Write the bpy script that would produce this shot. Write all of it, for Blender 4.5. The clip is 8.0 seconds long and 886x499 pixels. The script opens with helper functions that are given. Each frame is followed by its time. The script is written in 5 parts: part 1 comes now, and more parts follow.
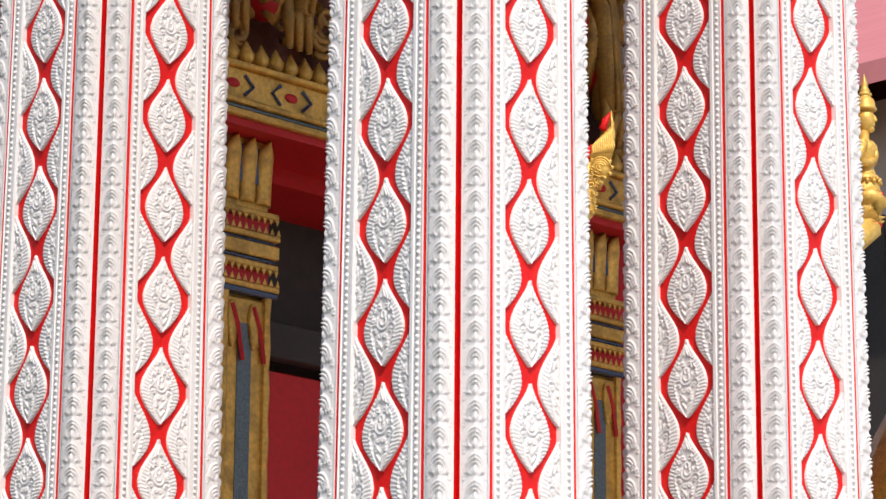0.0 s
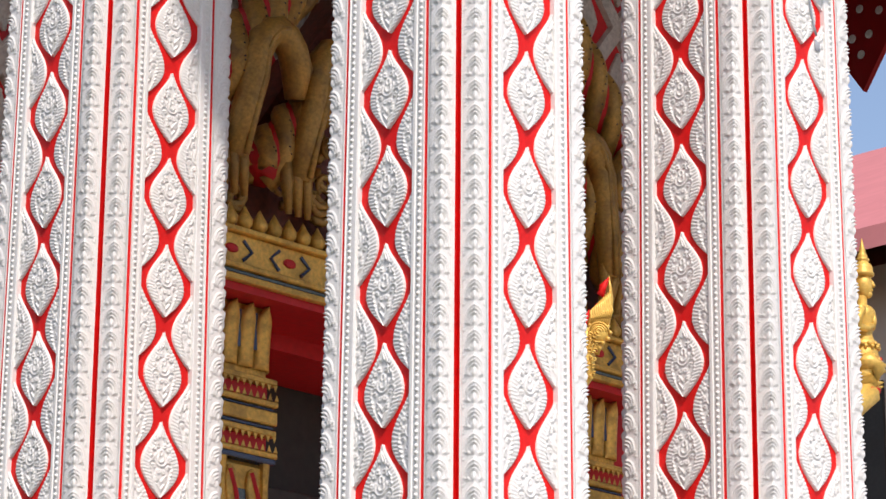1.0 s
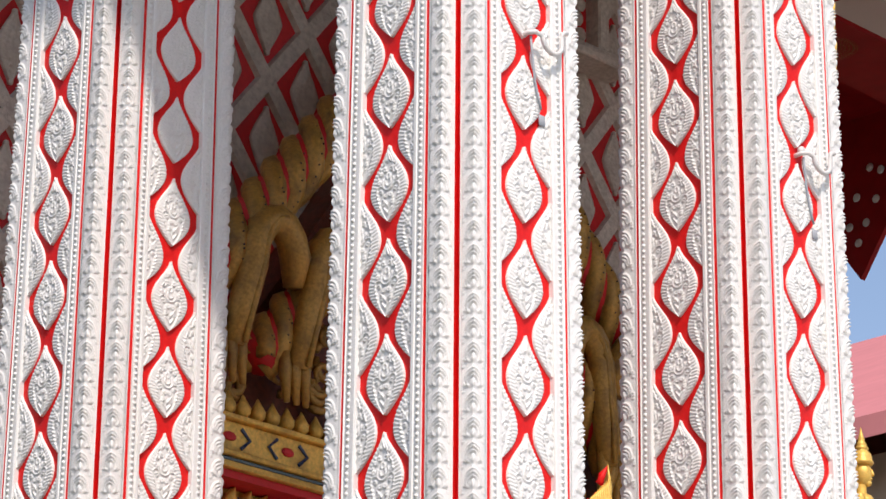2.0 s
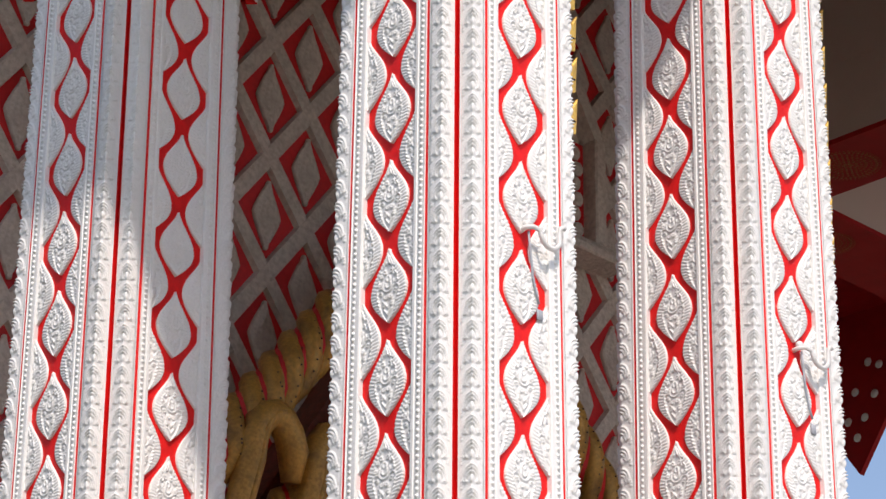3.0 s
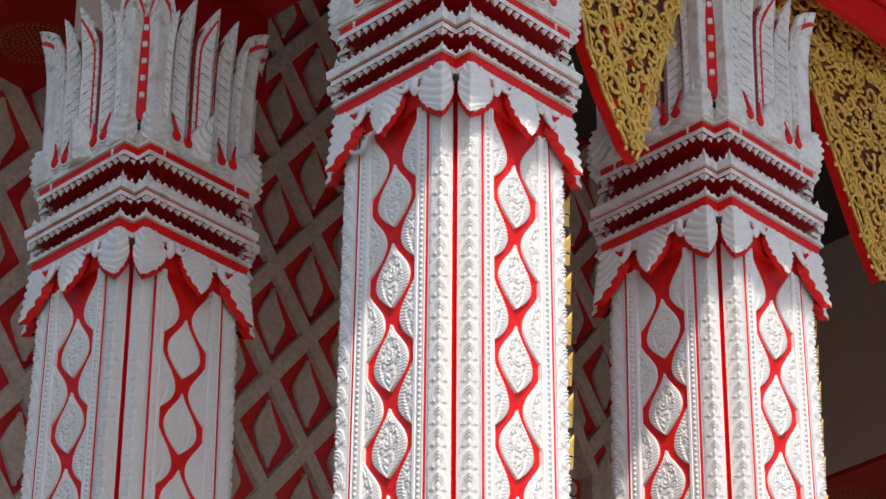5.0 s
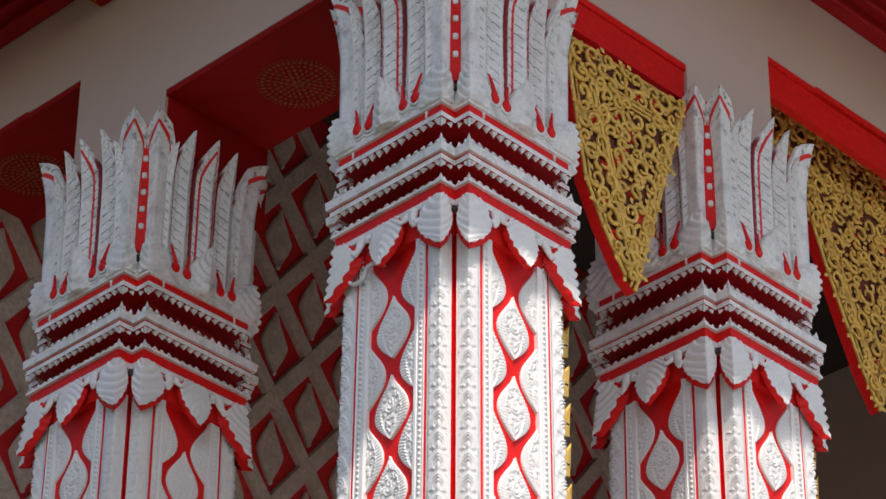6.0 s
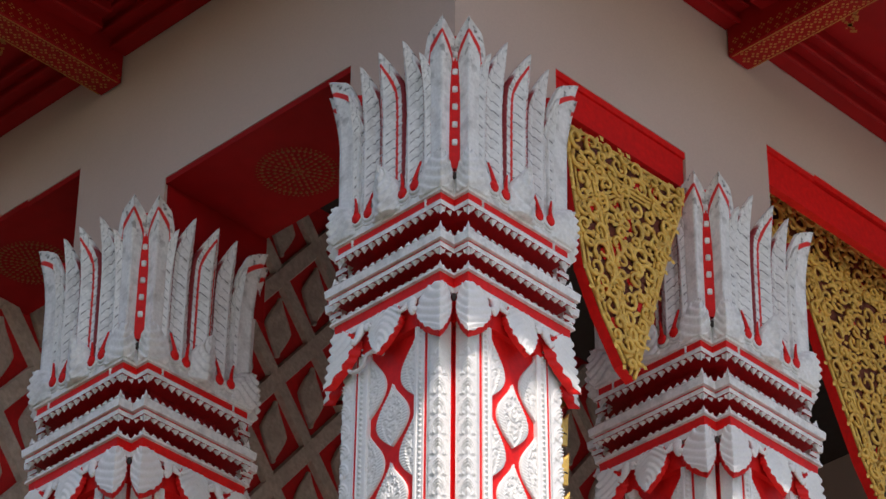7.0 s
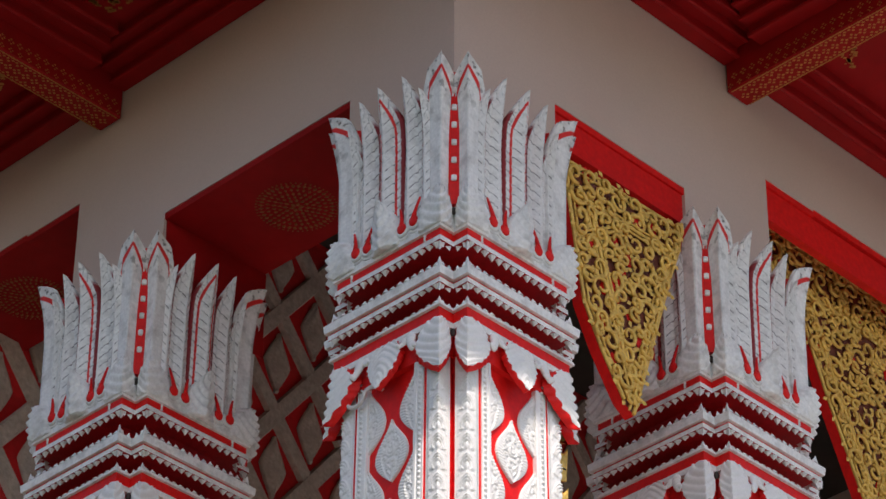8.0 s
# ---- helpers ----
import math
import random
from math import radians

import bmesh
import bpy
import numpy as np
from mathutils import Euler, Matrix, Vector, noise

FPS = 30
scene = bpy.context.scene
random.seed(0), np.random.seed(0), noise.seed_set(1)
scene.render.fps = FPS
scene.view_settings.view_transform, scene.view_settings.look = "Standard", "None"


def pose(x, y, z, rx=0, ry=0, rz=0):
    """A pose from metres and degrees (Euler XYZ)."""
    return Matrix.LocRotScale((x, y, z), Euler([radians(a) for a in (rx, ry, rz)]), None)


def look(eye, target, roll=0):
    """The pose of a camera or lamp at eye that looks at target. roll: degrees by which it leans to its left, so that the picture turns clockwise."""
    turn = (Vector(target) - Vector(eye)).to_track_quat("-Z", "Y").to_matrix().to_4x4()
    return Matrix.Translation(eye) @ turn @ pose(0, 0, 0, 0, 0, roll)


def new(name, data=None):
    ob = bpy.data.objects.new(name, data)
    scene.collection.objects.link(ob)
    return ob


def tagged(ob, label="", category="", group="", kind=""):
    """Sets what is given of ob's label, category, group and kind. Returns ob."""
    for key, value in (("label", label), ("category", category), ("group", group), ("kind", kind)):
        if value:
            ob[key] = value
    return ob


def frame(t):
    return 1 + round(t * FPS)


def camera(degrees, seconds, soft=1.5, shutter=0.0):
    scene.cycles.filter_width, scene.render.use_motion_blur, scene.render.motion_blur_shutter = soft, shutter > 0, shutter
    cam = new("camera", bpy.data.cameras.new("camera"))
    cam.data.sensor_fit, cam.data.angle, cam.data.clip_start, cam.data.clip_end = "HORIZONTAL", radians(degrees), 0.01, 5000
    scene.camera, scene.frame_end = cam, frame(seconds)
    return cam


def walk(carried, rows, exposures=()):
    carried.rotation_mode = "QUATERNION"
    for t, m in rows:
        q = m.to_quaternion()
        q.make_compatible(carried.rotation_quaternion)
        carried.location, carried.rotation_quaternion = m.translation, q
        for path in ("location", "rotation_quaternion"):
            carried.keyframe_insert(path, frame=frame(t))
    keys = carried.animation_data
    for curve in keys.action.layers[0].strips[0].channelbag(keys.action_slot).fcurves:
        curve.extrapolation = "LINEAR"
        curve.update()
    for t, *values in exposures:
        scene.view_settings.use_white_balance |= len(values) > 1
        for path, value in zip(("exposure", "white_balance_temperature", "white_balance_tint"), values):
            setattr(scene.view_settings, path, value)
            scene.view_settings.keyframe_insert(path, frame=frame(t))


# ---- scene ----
# A temple porch seen from one standpoint below its corner; the camera tilts up the corner column.
cam = camera(16.3, 8.0, soft=1.5)
EYE = (-6.447, -6.278, 1.6)
HEADING, LEAN = -45.5, 0.444
TILTS = [(0.0, 13.968, 0.027), (0.5, 15.317, 0.025), (1.0, 17.028, 0.018), (1.5, 18.657, 0.014), (2.0, 20.515, 0.014), (2.2, 21.281, 0.014),
         (3.3, 25.109, 0.004), (3.5, 25.765, 0.004), (4.0, 27.457, -0.004), (4.5, 28.929, -0.006), (4.7, 29.513, -0.007), (5.8, 32.263, -0.013),
         (6.0, 32.749, -0.013), (6.5, 33.642, -0.013), (7.0, 34.38, -0.014), (7.5, 34.795, -0.022), (8.0, 35.035, -0.026)]
walk(cam, [(t, pose(*EYE, 90 + tilt, 0, HEADING + yaw) @ pose(0, 0, 0, 0, 0, LEAN)) for t, tilt, yaw in TILTS], [(0.0, -0.21, 6820, 15), (8.0, -0.21, 6820, 15)])

# ---- light ----
TO_SUN = Vector((-0.45, -0.71, 1.0)).normalized()
world = bpy.data.worlds.new("sky")
scene.world = world
world.use_nodes = True
sky = world.node_tree.nodes.new("ShaderNodeTexSky")
sky.sky_type = "NISHITA"
sky.sun_disc = False
sky.sun_elevation = math.asin(TO_SUN.z)
sky.sun_rotation = math.atan2(TO_SUN.x, TO_SUN.y)
backing = world.node_tree.nodes["Background"]
world.node_tree.links.new(sky.outputs[0], backing.inputs[0])
backing.inputs[1].default_value = 0.205
lamp = bpy.data.lights.new("sun", "SUN")
lamp.energy, lamp.angle, lamp.color = 4.15, radians(0.9), (1.0, 0.95, 0.88)
new("sun", lamp).matrix_world = look(TO_SUN * 40, (0, 0, 0))


# ---- materials ----
def material(name, colour, rough=0.6, metal=0.0, vary=0.12, grain=60.0, relief=0.15, stain=None, stain_scale=1.5, stain_amount=0.35, per_piece=0.0, spec=0.5, distance=0.004, carved=0.0):
    """A painted, plastered or gilt surface: two scales of colour change, grain relief and soft stains."""
    m = bpy.data.materials.new(name)
    m.use_nodes = True
    n, l = m.node_tree.nodes, m.node_tree.links
    shader = n["Principled BSDF"]
    coord = n.new("ShaderNodeTexCoord")
    big, small = n.new("ShaderNodeTexNoise"), n.new("ShaderNodeTexNoise")
    big.inputs["Scale"].default_value, big.inputs["Detail"].default_value = stain_scale, 6
    small.inputs["Scale"].default_value, small.inputs["Detail"].default_value = grain, 5
    for tex in (big, small):
        l.new(coord.outputs["Object"], tex.inputs["Vector"])
    ramp = n.new("ShaderNodeMapRange")
    ramp.inputs[1].default_value, ramp.inputs[2].default_value = 0.3, 0.7
    ramp.inputs[3].default_value, ramp.inputs[4].default_value = 1 - vary, 1 + vary * 0.6
    l.new(small.outputs["Fac"], ramp.inputs[0])
    value = n.new("ShaderNodeHueSaturation")
    value.inputs["Color"].default_value = (*colour, 1)
    last = ramp.outputs[0]
    if per_piece:
        info, mul, span = n.new("ShaderNodeObjectInfo"), n.new("ShaderNodeMath"), n.new("ShaderNodeMapRange")
        mul.operation = "MULTIPLY"
        span.inputs[3].default_value, span.inputs[4].default_value = 1 - per_piece, 1 + per_piece
        l.new(info.outputs["Random"], span.inputs[0])
        l.new(last, mul.inputs[0])
        l.new(span.outputs[0], mul.inputs[1])
        last = mul.outputs[0]
    l.new(last, value.inputs["Value"])
    mix = n.new("ShaderNodeMix")
    mix.data_type = "RGBA"
    amount = n.new("ShaderNodeMapRange")
    amount.inputs[1].default_value, amount.inputs[2].default_value = 0.48, 0.75
    amount.inputs[4].default_value = stain_amount
    l.new(big.outputs["Fac"], amount.inputs[0])
    l.new(amount.outputs[0], mix.inputs[0])
    l.new(value.outputs[0], mix.inputs[6])
    mix.inputs[7].default_value = (*(stain or [c * 0.7 for c in colour]), 1)
    l.new(mix.outputs[2], shader.inputs["Base Color"])
    uneven = n.new("ShaderNodeMapRange")
    uneven.inputs[3].default_value, uneven.inputs[4].default_value = rough * 0.8, min(1, rough * 1.2)
    l.new(big.outputs["Fac"], uneven.inputs[0])
    l.new(uneven.outputs[0], shader.inputs["Roughness"])
    shader.inputs["Metallic"].default_value = metal
    shader.inputs["Specular IOR Level"].default_value = spec
    if relief:
        bump = n.new("ShaderNodeBump")
        bump.inputs["Strength"].default_value, bump.inputs["Distance"].default_value = relief, distance
        l.new(small.outputs["Fac"], bump.inputs["Height"])
        l.new(bump.outputs[0], shader.inputs["Normal"])
        if carved:
            cells, cut = n.new("ShaderNodeTexWave"), n.new("ShaderNodeBump")
            cells.inputs["Scale"].default_value = carved
            cells.inputs["Distortion"].default_value, cells.inputs["Detail"].default_value = 7.0, 1.0
            cells.inputs["Detail Scale"].default_value = 0.9
            cells.bands_direction = "Z"
            l.new(coord.outputs["Object"], cells.inputs["Vector"])
            cut.inputs["Strength"].default_value, cut.inputs["Distance"].default_value = 0.8, 0.0048
            l.new(cells.outputs["Fac"], cut.inputs["Height"])
            l.new(bump.outputs[0], cut.inputs["Normal"])
            l.new(cut.outputs[0], shader.inputs["Normal"])
    return m


WHITE = material("white_paint", (0.80, 0.785, 0.76), 0.55, vary=0.05, grain=90, relief=0.25, stain=(0.62, 0.58, 0.53), stain_amount=0.3, per_piece=0.03)
AGED = material("weathered_white_paint", (0.80, 0.79, 0.77), 0.65, vary=0.12, grain=70, relief=0.4, stain=(0.24, 0.22, 0.20), stain_scale=16, stain_amount=0.5, per_piece=0.04)
RED = material("red_paint", (0.74, 0.012, 0.010), 0.5, spec=0.22, vary=0.12, grain=40, relief=0.12, stain=(0.42, 0.012, 0.014), per_piece=0.04)
# Maroon of the capital's recesses, with their deep shade in the colour.
DEEP_RED = material("shaded_maroon_recess", (0.46, 0.008, 0.012), 0.6, vary=0.2, grain=40, relief=0.15, stain=(0.22, 0.006, 0.009), stain_scale=5)
# Greyed white plaster, tinted pink for light bounced off the red.
PLASTER = material("greyed_bounce_tinted_plaster", (0.58, 0.45, 0.39), 0.8, vary=0.04, grain=140, relief=0.12, stain=(0.44, 0.33, 0.285), stain_scale=0.9, stain_amount=0.45)
STUCCO = material("dusty_white_stucco", (0.50, 0.41, 0.345), 0.9, vary=0.22, grain=38, relief=0.8, stain=(0.34, 0.28, 0.235), stain_scale=6, stain_amount=0.6, distance=0.012)
GROUND_RED = material("wall_red_paint", (0.56, 0.008, 0.010), 0.6, vary=0.15, grain=30, relief=0.2, stain=(0.25, 0.008, 0.012))
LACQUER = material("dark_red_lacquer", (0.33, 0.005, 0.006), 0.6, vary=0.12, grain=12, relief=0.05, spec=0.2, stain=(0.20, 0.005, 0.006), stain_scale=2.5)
GOLD = material("gold_leaf_paint", (0.80, 0.50, 0.11), 0.45, metal=0.3, vary=0.18, grain=70, relief=0.35, stain=(0.42, 0.24, 0.05), stain_scale=14, stain_amount=0.6)
OLD_GOLD = material("aged_gold_paint", (0.74, 0.42, 0.08), 0.5, metal=0.35, vary=0.25, grain=60, relief=0.4, stain=(0.20, 0.11, 0.03), stain_scale=10, stain_amount=0.7, per_piece=0.08)
# Darker copy of OLD_GOLD; the dim light on the gable is in its colour.
GABLE_GOLD = material("dim_lit_gable_gold", (0.42, 0.215, 0.04), 0.5, metal=0.3, vary=0.3, grain=60, relief=0.4, stain=(0.10, 0.055, 0.02), stain_scale=9, stain_amount=0.75, per_piece=0.1)
DIM_GOLD = material("stencilled_gold", (0.50, 0.19, 0.04), 0.5, metal=0.3, vary=0.3, grain=50, relief=0.2)
FADED_GOLD = material("faded_stencilled_gold", (0.30, 0.085, 0.018), 0.6, metal=0.1, vary=0.35, grain=40, relief=0.1)
BLUE_GLASS = material("dark_blue_glass_inlay", (0.05, 0.07, 0.13), 0.2, vary=0.4, grain=160, relief=0.4)
GREY_GLASS = material("grey_green_glass_inlay", (0.11, 0.15, 0.16), 0.25, vary=0.45, grain=150, relief=0.5)
DARK = material("dark_timber", (0.035, 0.025, 0.02), 0.7, vary=0.2, grain=20, relief=0.2)
MARBLE = material("pale_marble", (0.50, 0.47, 0.43), 0.4, vary=0.1, grain=12, relief=0.05, stain_scale=1.2)
# Red-brown ground behind gilt work, darkened for the shade in its gaps.
GILT_SHADOW = material("shaded_gilt_ground", (0.17, 0.035, 0.014), 0.6, vary=0.4, grain=40, relief=0.4)
DARK_GROUND = material("dark_ground", (0.035, 0.06, 0.02), 0.9, vary=0.4, grain=30, relief=0.6, stain_scale=0.5)
COURT = material("bounce_paving", (0.40, 0.37, 0.33), 0.8, vary=0.12, grain=10, relief=0.2, stain_scale=0.4)
TILE = material("red_roof_tile", (0.50, 0.13, 0.10), 0.6, vary=0.2, grain=8, relief=0.2)
FAR_TILE = material("faded_red_roof_sheet", (0.60, 0.20, 0.20), 0.7, vary=0.06, grain=3, relief=0.1, stain_scale=0.2)
LEAF = material("dark_green_leaf", (0.03, 0.12, 0.075), 0.6, vary=0.3, grain=9, relief=0.1)
METAL = material("white_painted_pipe", (0.70, 0.68, 0.66), 0.45, vary=0.1, grain=50, relief=0.1)
STREAK_GREY = material("streak_grey", (0.40, 0.42, 0.46), 0.8, vary=0.2, grain=40, relief=0.1)

def petal_paint(kind):
    """Weathered white petal paint: a red ogive line, dark red edges, grey strokes along the feather grooves and mildew
    on the tip, laid by the sheet's own coordinates.
    """
    m = AGED.copy()
    m.name = "petal_paint_" + kind
    n, l = m.node_tree.nodes, m.node_tree.links
    shader = n["Principled BSDF"]
    before = shader.inputs["Base Color"].links[0].from_socket

    def calc(op, *values):
        node = n.new("ShaderNodeMath")
        node.operation = op
        for i, v in enumerate(values):
            if isinstance(v, (int, float)):
                node.inputs[i].default_value = v
            else:
                l.new(v, node.inputs[i])
        return node.outputs[0]

    def ramp(v, lo, hi):
        node = n.new("ShaderNodeMapRange")
        node.inputs[1].default_value, node.inputs[2].default_value = lo, hi
        l.new(v, node.inputs[0])
        return node.outputs[0]

    def over(below, colour, mask):
        node = n.new("ShaderNodeMix")
        node.data_type = "RGBA"
        l.new(mask, node.inputs[0])
        l.new(below, node.inputs[6])
        node.inputs[7].default_value = (*colour, 1)
        return node.outputs[2]
    place, split, rough = n.new("ShaderNodeUVMap"), n.new("ShaderNodeSeparateXYZ"), n.new("ShaderNodeTexNoise")
    l.new(place.outputs[0], split.inputs[0])
    coord = n.new("ShaderNodeTexCoord")
    l.new(coord.outputs["Object"], rough.inputs["Vector"])
    rough.inputs["Scale"].default_value, rough.inputs["Detail"].default_value = 28.0, 4.0
    across, along = calc("ABSOLUTE", calc("MULTIPLY_ADD", split.outputs[0], 2.0, -1.0)), split.outputs[1]
    width = calc("SUBTRACT", 1.0, calc("POWER", ramp(along, 0.76, 1.0), 1.35))
    line = calc("MULTIPLY", calc("SUBTRACT", 1.0, calc("POWER", ramp(along, 0.72, 0.92), 1.5)), 0.60)
    gap = calc("ABSOLUTE", calc("SUBTRACT", calc("MULTIPLY", across, width), line))
    inside = calc("MULTIPLY", ramp(along, 0.10, 0.11), ramp(along, 0.93, 0.92))
    colour = before
    spots = ramp(rough.outputs["Fac"], 0.56, 0.64)
    colour = over(colour, (0.13, 0.125, 0.11), calc("MULTIPLY", calc("MULTIPLY", ramp(along, 0.62, 0.95), spots), 0.9))
    if kind != "corner":
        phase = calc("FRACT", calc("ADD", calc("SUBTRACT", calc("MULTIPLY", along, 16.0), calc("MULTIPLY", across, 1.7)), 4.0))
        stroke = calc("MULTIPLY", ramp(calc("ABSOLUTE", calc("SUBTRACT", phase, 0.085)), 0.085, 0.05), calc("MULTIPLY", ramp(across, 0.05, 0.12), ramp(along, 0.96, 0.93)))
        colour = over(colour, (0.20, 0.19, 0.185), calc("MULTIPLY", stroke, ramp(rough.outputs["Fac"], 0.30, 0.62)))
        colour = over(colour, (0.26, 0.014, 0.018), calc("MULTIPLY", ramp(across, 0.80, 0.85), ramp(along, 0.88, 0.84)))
    if kind != "plain":
        colour = over(colour, (0.72, 0.018, 0.014), calc("MULTIPLY", ramp(gap, 0.085, 0.06), inside))
    l.new(colour, shader.inputs["Base Color"])
    return m


PETAL_PAINT = {kind: petal_paint(kind) for kind in ("corner", "face", "plain")}


# ---- mesh helpers ----
def mesh_of(name, verts, faces, mats, slots=None, smooth=False):
    me = bpy.data.meshes.new(name)
    me.from_pydata([tuple(v) for v in verts], [], faces)
    for m in mats:
        me.materials.append(m)
    if slots is not None:
        me.polygons.foreach_set("material_index", slots)
    if smooth:
        me.polygons.foreach_set("use_smooth", [True] * len(me.polygons))
    me.update()
    return me


def part(name, me, parent=None, m=None, label=""):
    ob = new(name, me)
    if parent is not None:
        ob.parent = parent
    if m is not None:
        ob.matrix_basis = m
    return tagged(ob, label)


def thing(name, label, category, m=None, group="", kind=""):
    ob = new(name)
    ob.empty_display_size = 0.1
    if m is not None:
        ob.matrix_basis = m
    return tagged(ob, label, category, group, kind)


class Build:
    """Collects the faces of one mesh."""

    def __init__(self):
        self.v, self.f, self.s = [], [], []

    def add(self, verts, faces, slot=0):
        k = len(self.v)
        self.v.extend(tuple(p) for p in verts)
        self.f.extend(tuple(i + k for i in q) for q in faces)
        self.s.extend([slot] * len(faces))

    def box(self, lo, hi, slot=0, bevel=0.0):
        (a, b, c), (d, e, g), w = lo, hi, bevel
        if w:
            bm = bmesh.new()
            bmesh.ops.create_cube(bm, size=1.0, matrix=Matrix.Translation(((a + d) / 2, (b + e) / 2, (c + g) / 2)) @ Matrix.Diagonal((d - a, e - b, g - c, 1)))
            bmesh.ops.bevel(bm, geom=bm.edges[:], offset=w, segments=1, affect="EDGES")
            bm.verts.index_update()
            self.add([v.co[:] for v in bm.verts], [[v.index for v in f.verts] for f in bm.faces], slot)
            bm.free()
            return
        self.add([(a, b, c), (d, b, c), (d, e, c), (a, e, c), (a, b, g), (d, b, g), (d, e, g), (a, e, g)],
                 [(0, 3, 2, 1), (4, 5, 6, 7), (0, 1, 5, 4), (1, 2, 6, 5), (2, 3, 7, 6), (3, 0, 4, 7)], slot)

    def prism(self, outline, lift, slot=0, edge_slot=None, shrink=0.85):
        """A plate from an outline of (x, y), lying in z = 0 and lift thick towards +z, with a rounded front edge."""
        n = len(outline)
        cx, cy = sum(p[0] for p in outline) / n, sum(p[1] for p in outline) / n
        inner = [(cx + (x - cx) * shrink, cy + (y - cy) * shrink) for x, y in outline]
        k = [(x, y, 0) for x, y in outline] + [(x, y, lift * 0.7) for x, y in outline] + [(x, y, lift) for x, y in inner] + [(cx, cy, lift * 1.15)]
        side = [(i, (i + 1) % n, n + (i + 1) % n, n + i) for i in range(n)]
        top = [(n + i, n + (i + 1) % n, 2 * n + (i + 1) % n, 2 * n + i) for i in range(n)] + [(2 * n + i, 2 * n + (i + 1) % n, 3 * n) for i in range(n)]
        self.add(k, side, slot if edge_slot is None else edge_slot)
        k0 = len(self.v) - len(k)
        self.f.extend(tuple(i + k0 for i in q) for q in top)
        self.s.extend([slot] * len(top))

    def tube(self, path, radius, sides=6, slot=0, closed=False):
        """A tube along a list of points; radius is a number or one a point."""
        pts = [Vector(p) for p in path]
        n = len(pts)
        rad = radius if isinstance(radius, (list, tuple)) else [radius] * n
        verts, up = [], Vector((0.13, 0.31, 0.94))
        for i, p in enumerate(pts):
            d = (pts[min(i + 1, n - 1)] - pts[max(i - 1, 0)]).normalized()
            a = d.cross(up)
            a = a.normalized() if a.length > 1e-4 else d.orthogonal().normalized()
            b = d.cross(a)
            verts += [p + rad[i] * (math.cos(2 * math.pi * k / sides) * a + math.sin(2 * math.pi * k / sides) * b) for k in range(sides)]
        faces = [(i * sides + k, i * sides + (k + 1) % sides, (i + 1) * sides + (k + 1) % sides, (i + 1) * sides + k) for i in range(n - 1) for k in range(sides)]
        faces += [tuple(range(sides))[::-1], tuple((n - 1) * sides + k for k in range(sides))]
        self.add(verts, faces, slot)

    def ball(self, centre, r, seg=8, rings=5, slot=0, squash=(1, 1, 1)):
        c = Vector(centre)
        verts = [c + Vector((0, 0, -r * squash[2]))]
        for i in range(1, rings):
            a = math.pi * i / rings
            verts += [c + Vector((r * squash[0] * math.sin(a) * math.cos(2 * math.pi * k / seg), r * squash[1] * math.sin(a) * math.sin(2 * math.pi * k / seg), -r * squash[2] * math.cos(a))) for k in range(seg)]
        verts.append(c + Vector((0, 0, r * squash[2])))
        last = len(verts) - 1
        faces = [(0, 1 + (k + 1) % seg, 1 + k) for k in range(seg)]
        for i in range(rings - 2):
            faces += [(1 + i * seg + k, 1 + i * seg + (k + 1) % seg, 1 + (i + 1) * seg + (k + 1) % seg, 1 + (i + 1) * seg + k) for k in range(seg)]
        faces += [(last, 1 + (rings - 2) * seg + k, 1 + (rings - 2) * seg + (k + 1) % seg) for k in range(seg)]
        self.add(verts, faces, slot)

    def lathe(self, profile, centre=(0, 0, 0), seg=10, slot=0):
        """Rings of (radius, z) turned round a vertical axis."""
        c = Vector(centre)
        verts = [c + Vector((r * math.cos(2 * math.pi * k / seg), r * math.sin(2 * math.pi * k / seg), z)) for r, z in profile for k in range(seg)]
        faces = [(i * seg + k, i * seg + (k + 1) % seg, (i + 1) * seg + (k + 1) % seg, (i + 1) * seg + k) for i in range(len(profile) - 1) for k in range(seg)]
        faces += [tuple(range(seg))[::-1], tuple((len(profile) - 1) * seg + k for k in range(seg))]
        self.add(verts, faces, slot)

    def turned(self, m, start=0):
        self.v[start:] = [tuple(m @ Vector(p)) for p in self.v[start:]]

    def mesh(self, name, mats, smooth=False):
        return mesh_of(name, self.v, self.f, mats, self.s, smooth)


def field(nu, nv, place, slot_of=None, skirt=None, rim_slot=0):
    """A relief sheet: place(a, b) for a in -1..1 and b in 0..1 gives the point; skirt(a, b) the point at its foot."""
    b = Build()
    verts = [place(-1 + 2 * i / nu, j / nv) for j in range(nv + 1) for i in range(nu + 1)]
    faces, slots, w = [], [], nu + 1
    for j in range(nv):
        for i in range(nu):
            faces.append((j * w + i, j * w + i + 1, (j + 1) * w + i + 1, (j + 1) * w + i))
            slots.append(slot_of(-1 + 2 * (i + 0.5) / nu, (j + 0.5) / nv) if slot_of else 0)
    if skirt:
        rim = [(i, 0) for i in range(nu)] + [(nu, j) for j in range(nv)] + [(i, nv) for i in range(nu, 0, -1)] + [(0, j) for j in range(nv, 0, -1)]
        k = len(verts)
        verts += [skirt(-1 + 2 * i / nu, j / nv) for i, j in rim]
        for q, (i, j) in enumerate(rim):
            i2, j2 = rim[(q + 1) % len(rim)]
            faces.append((j2 * w + i2, j * w + i, k + q, k + (q + 1) % len(rim)))
            slots.append(rim_slot)
    b.v, b.f, b.s = verts, faces, slots
    return b


# ---- columns ----
FLOOR = 1.0          # height of the porch floor
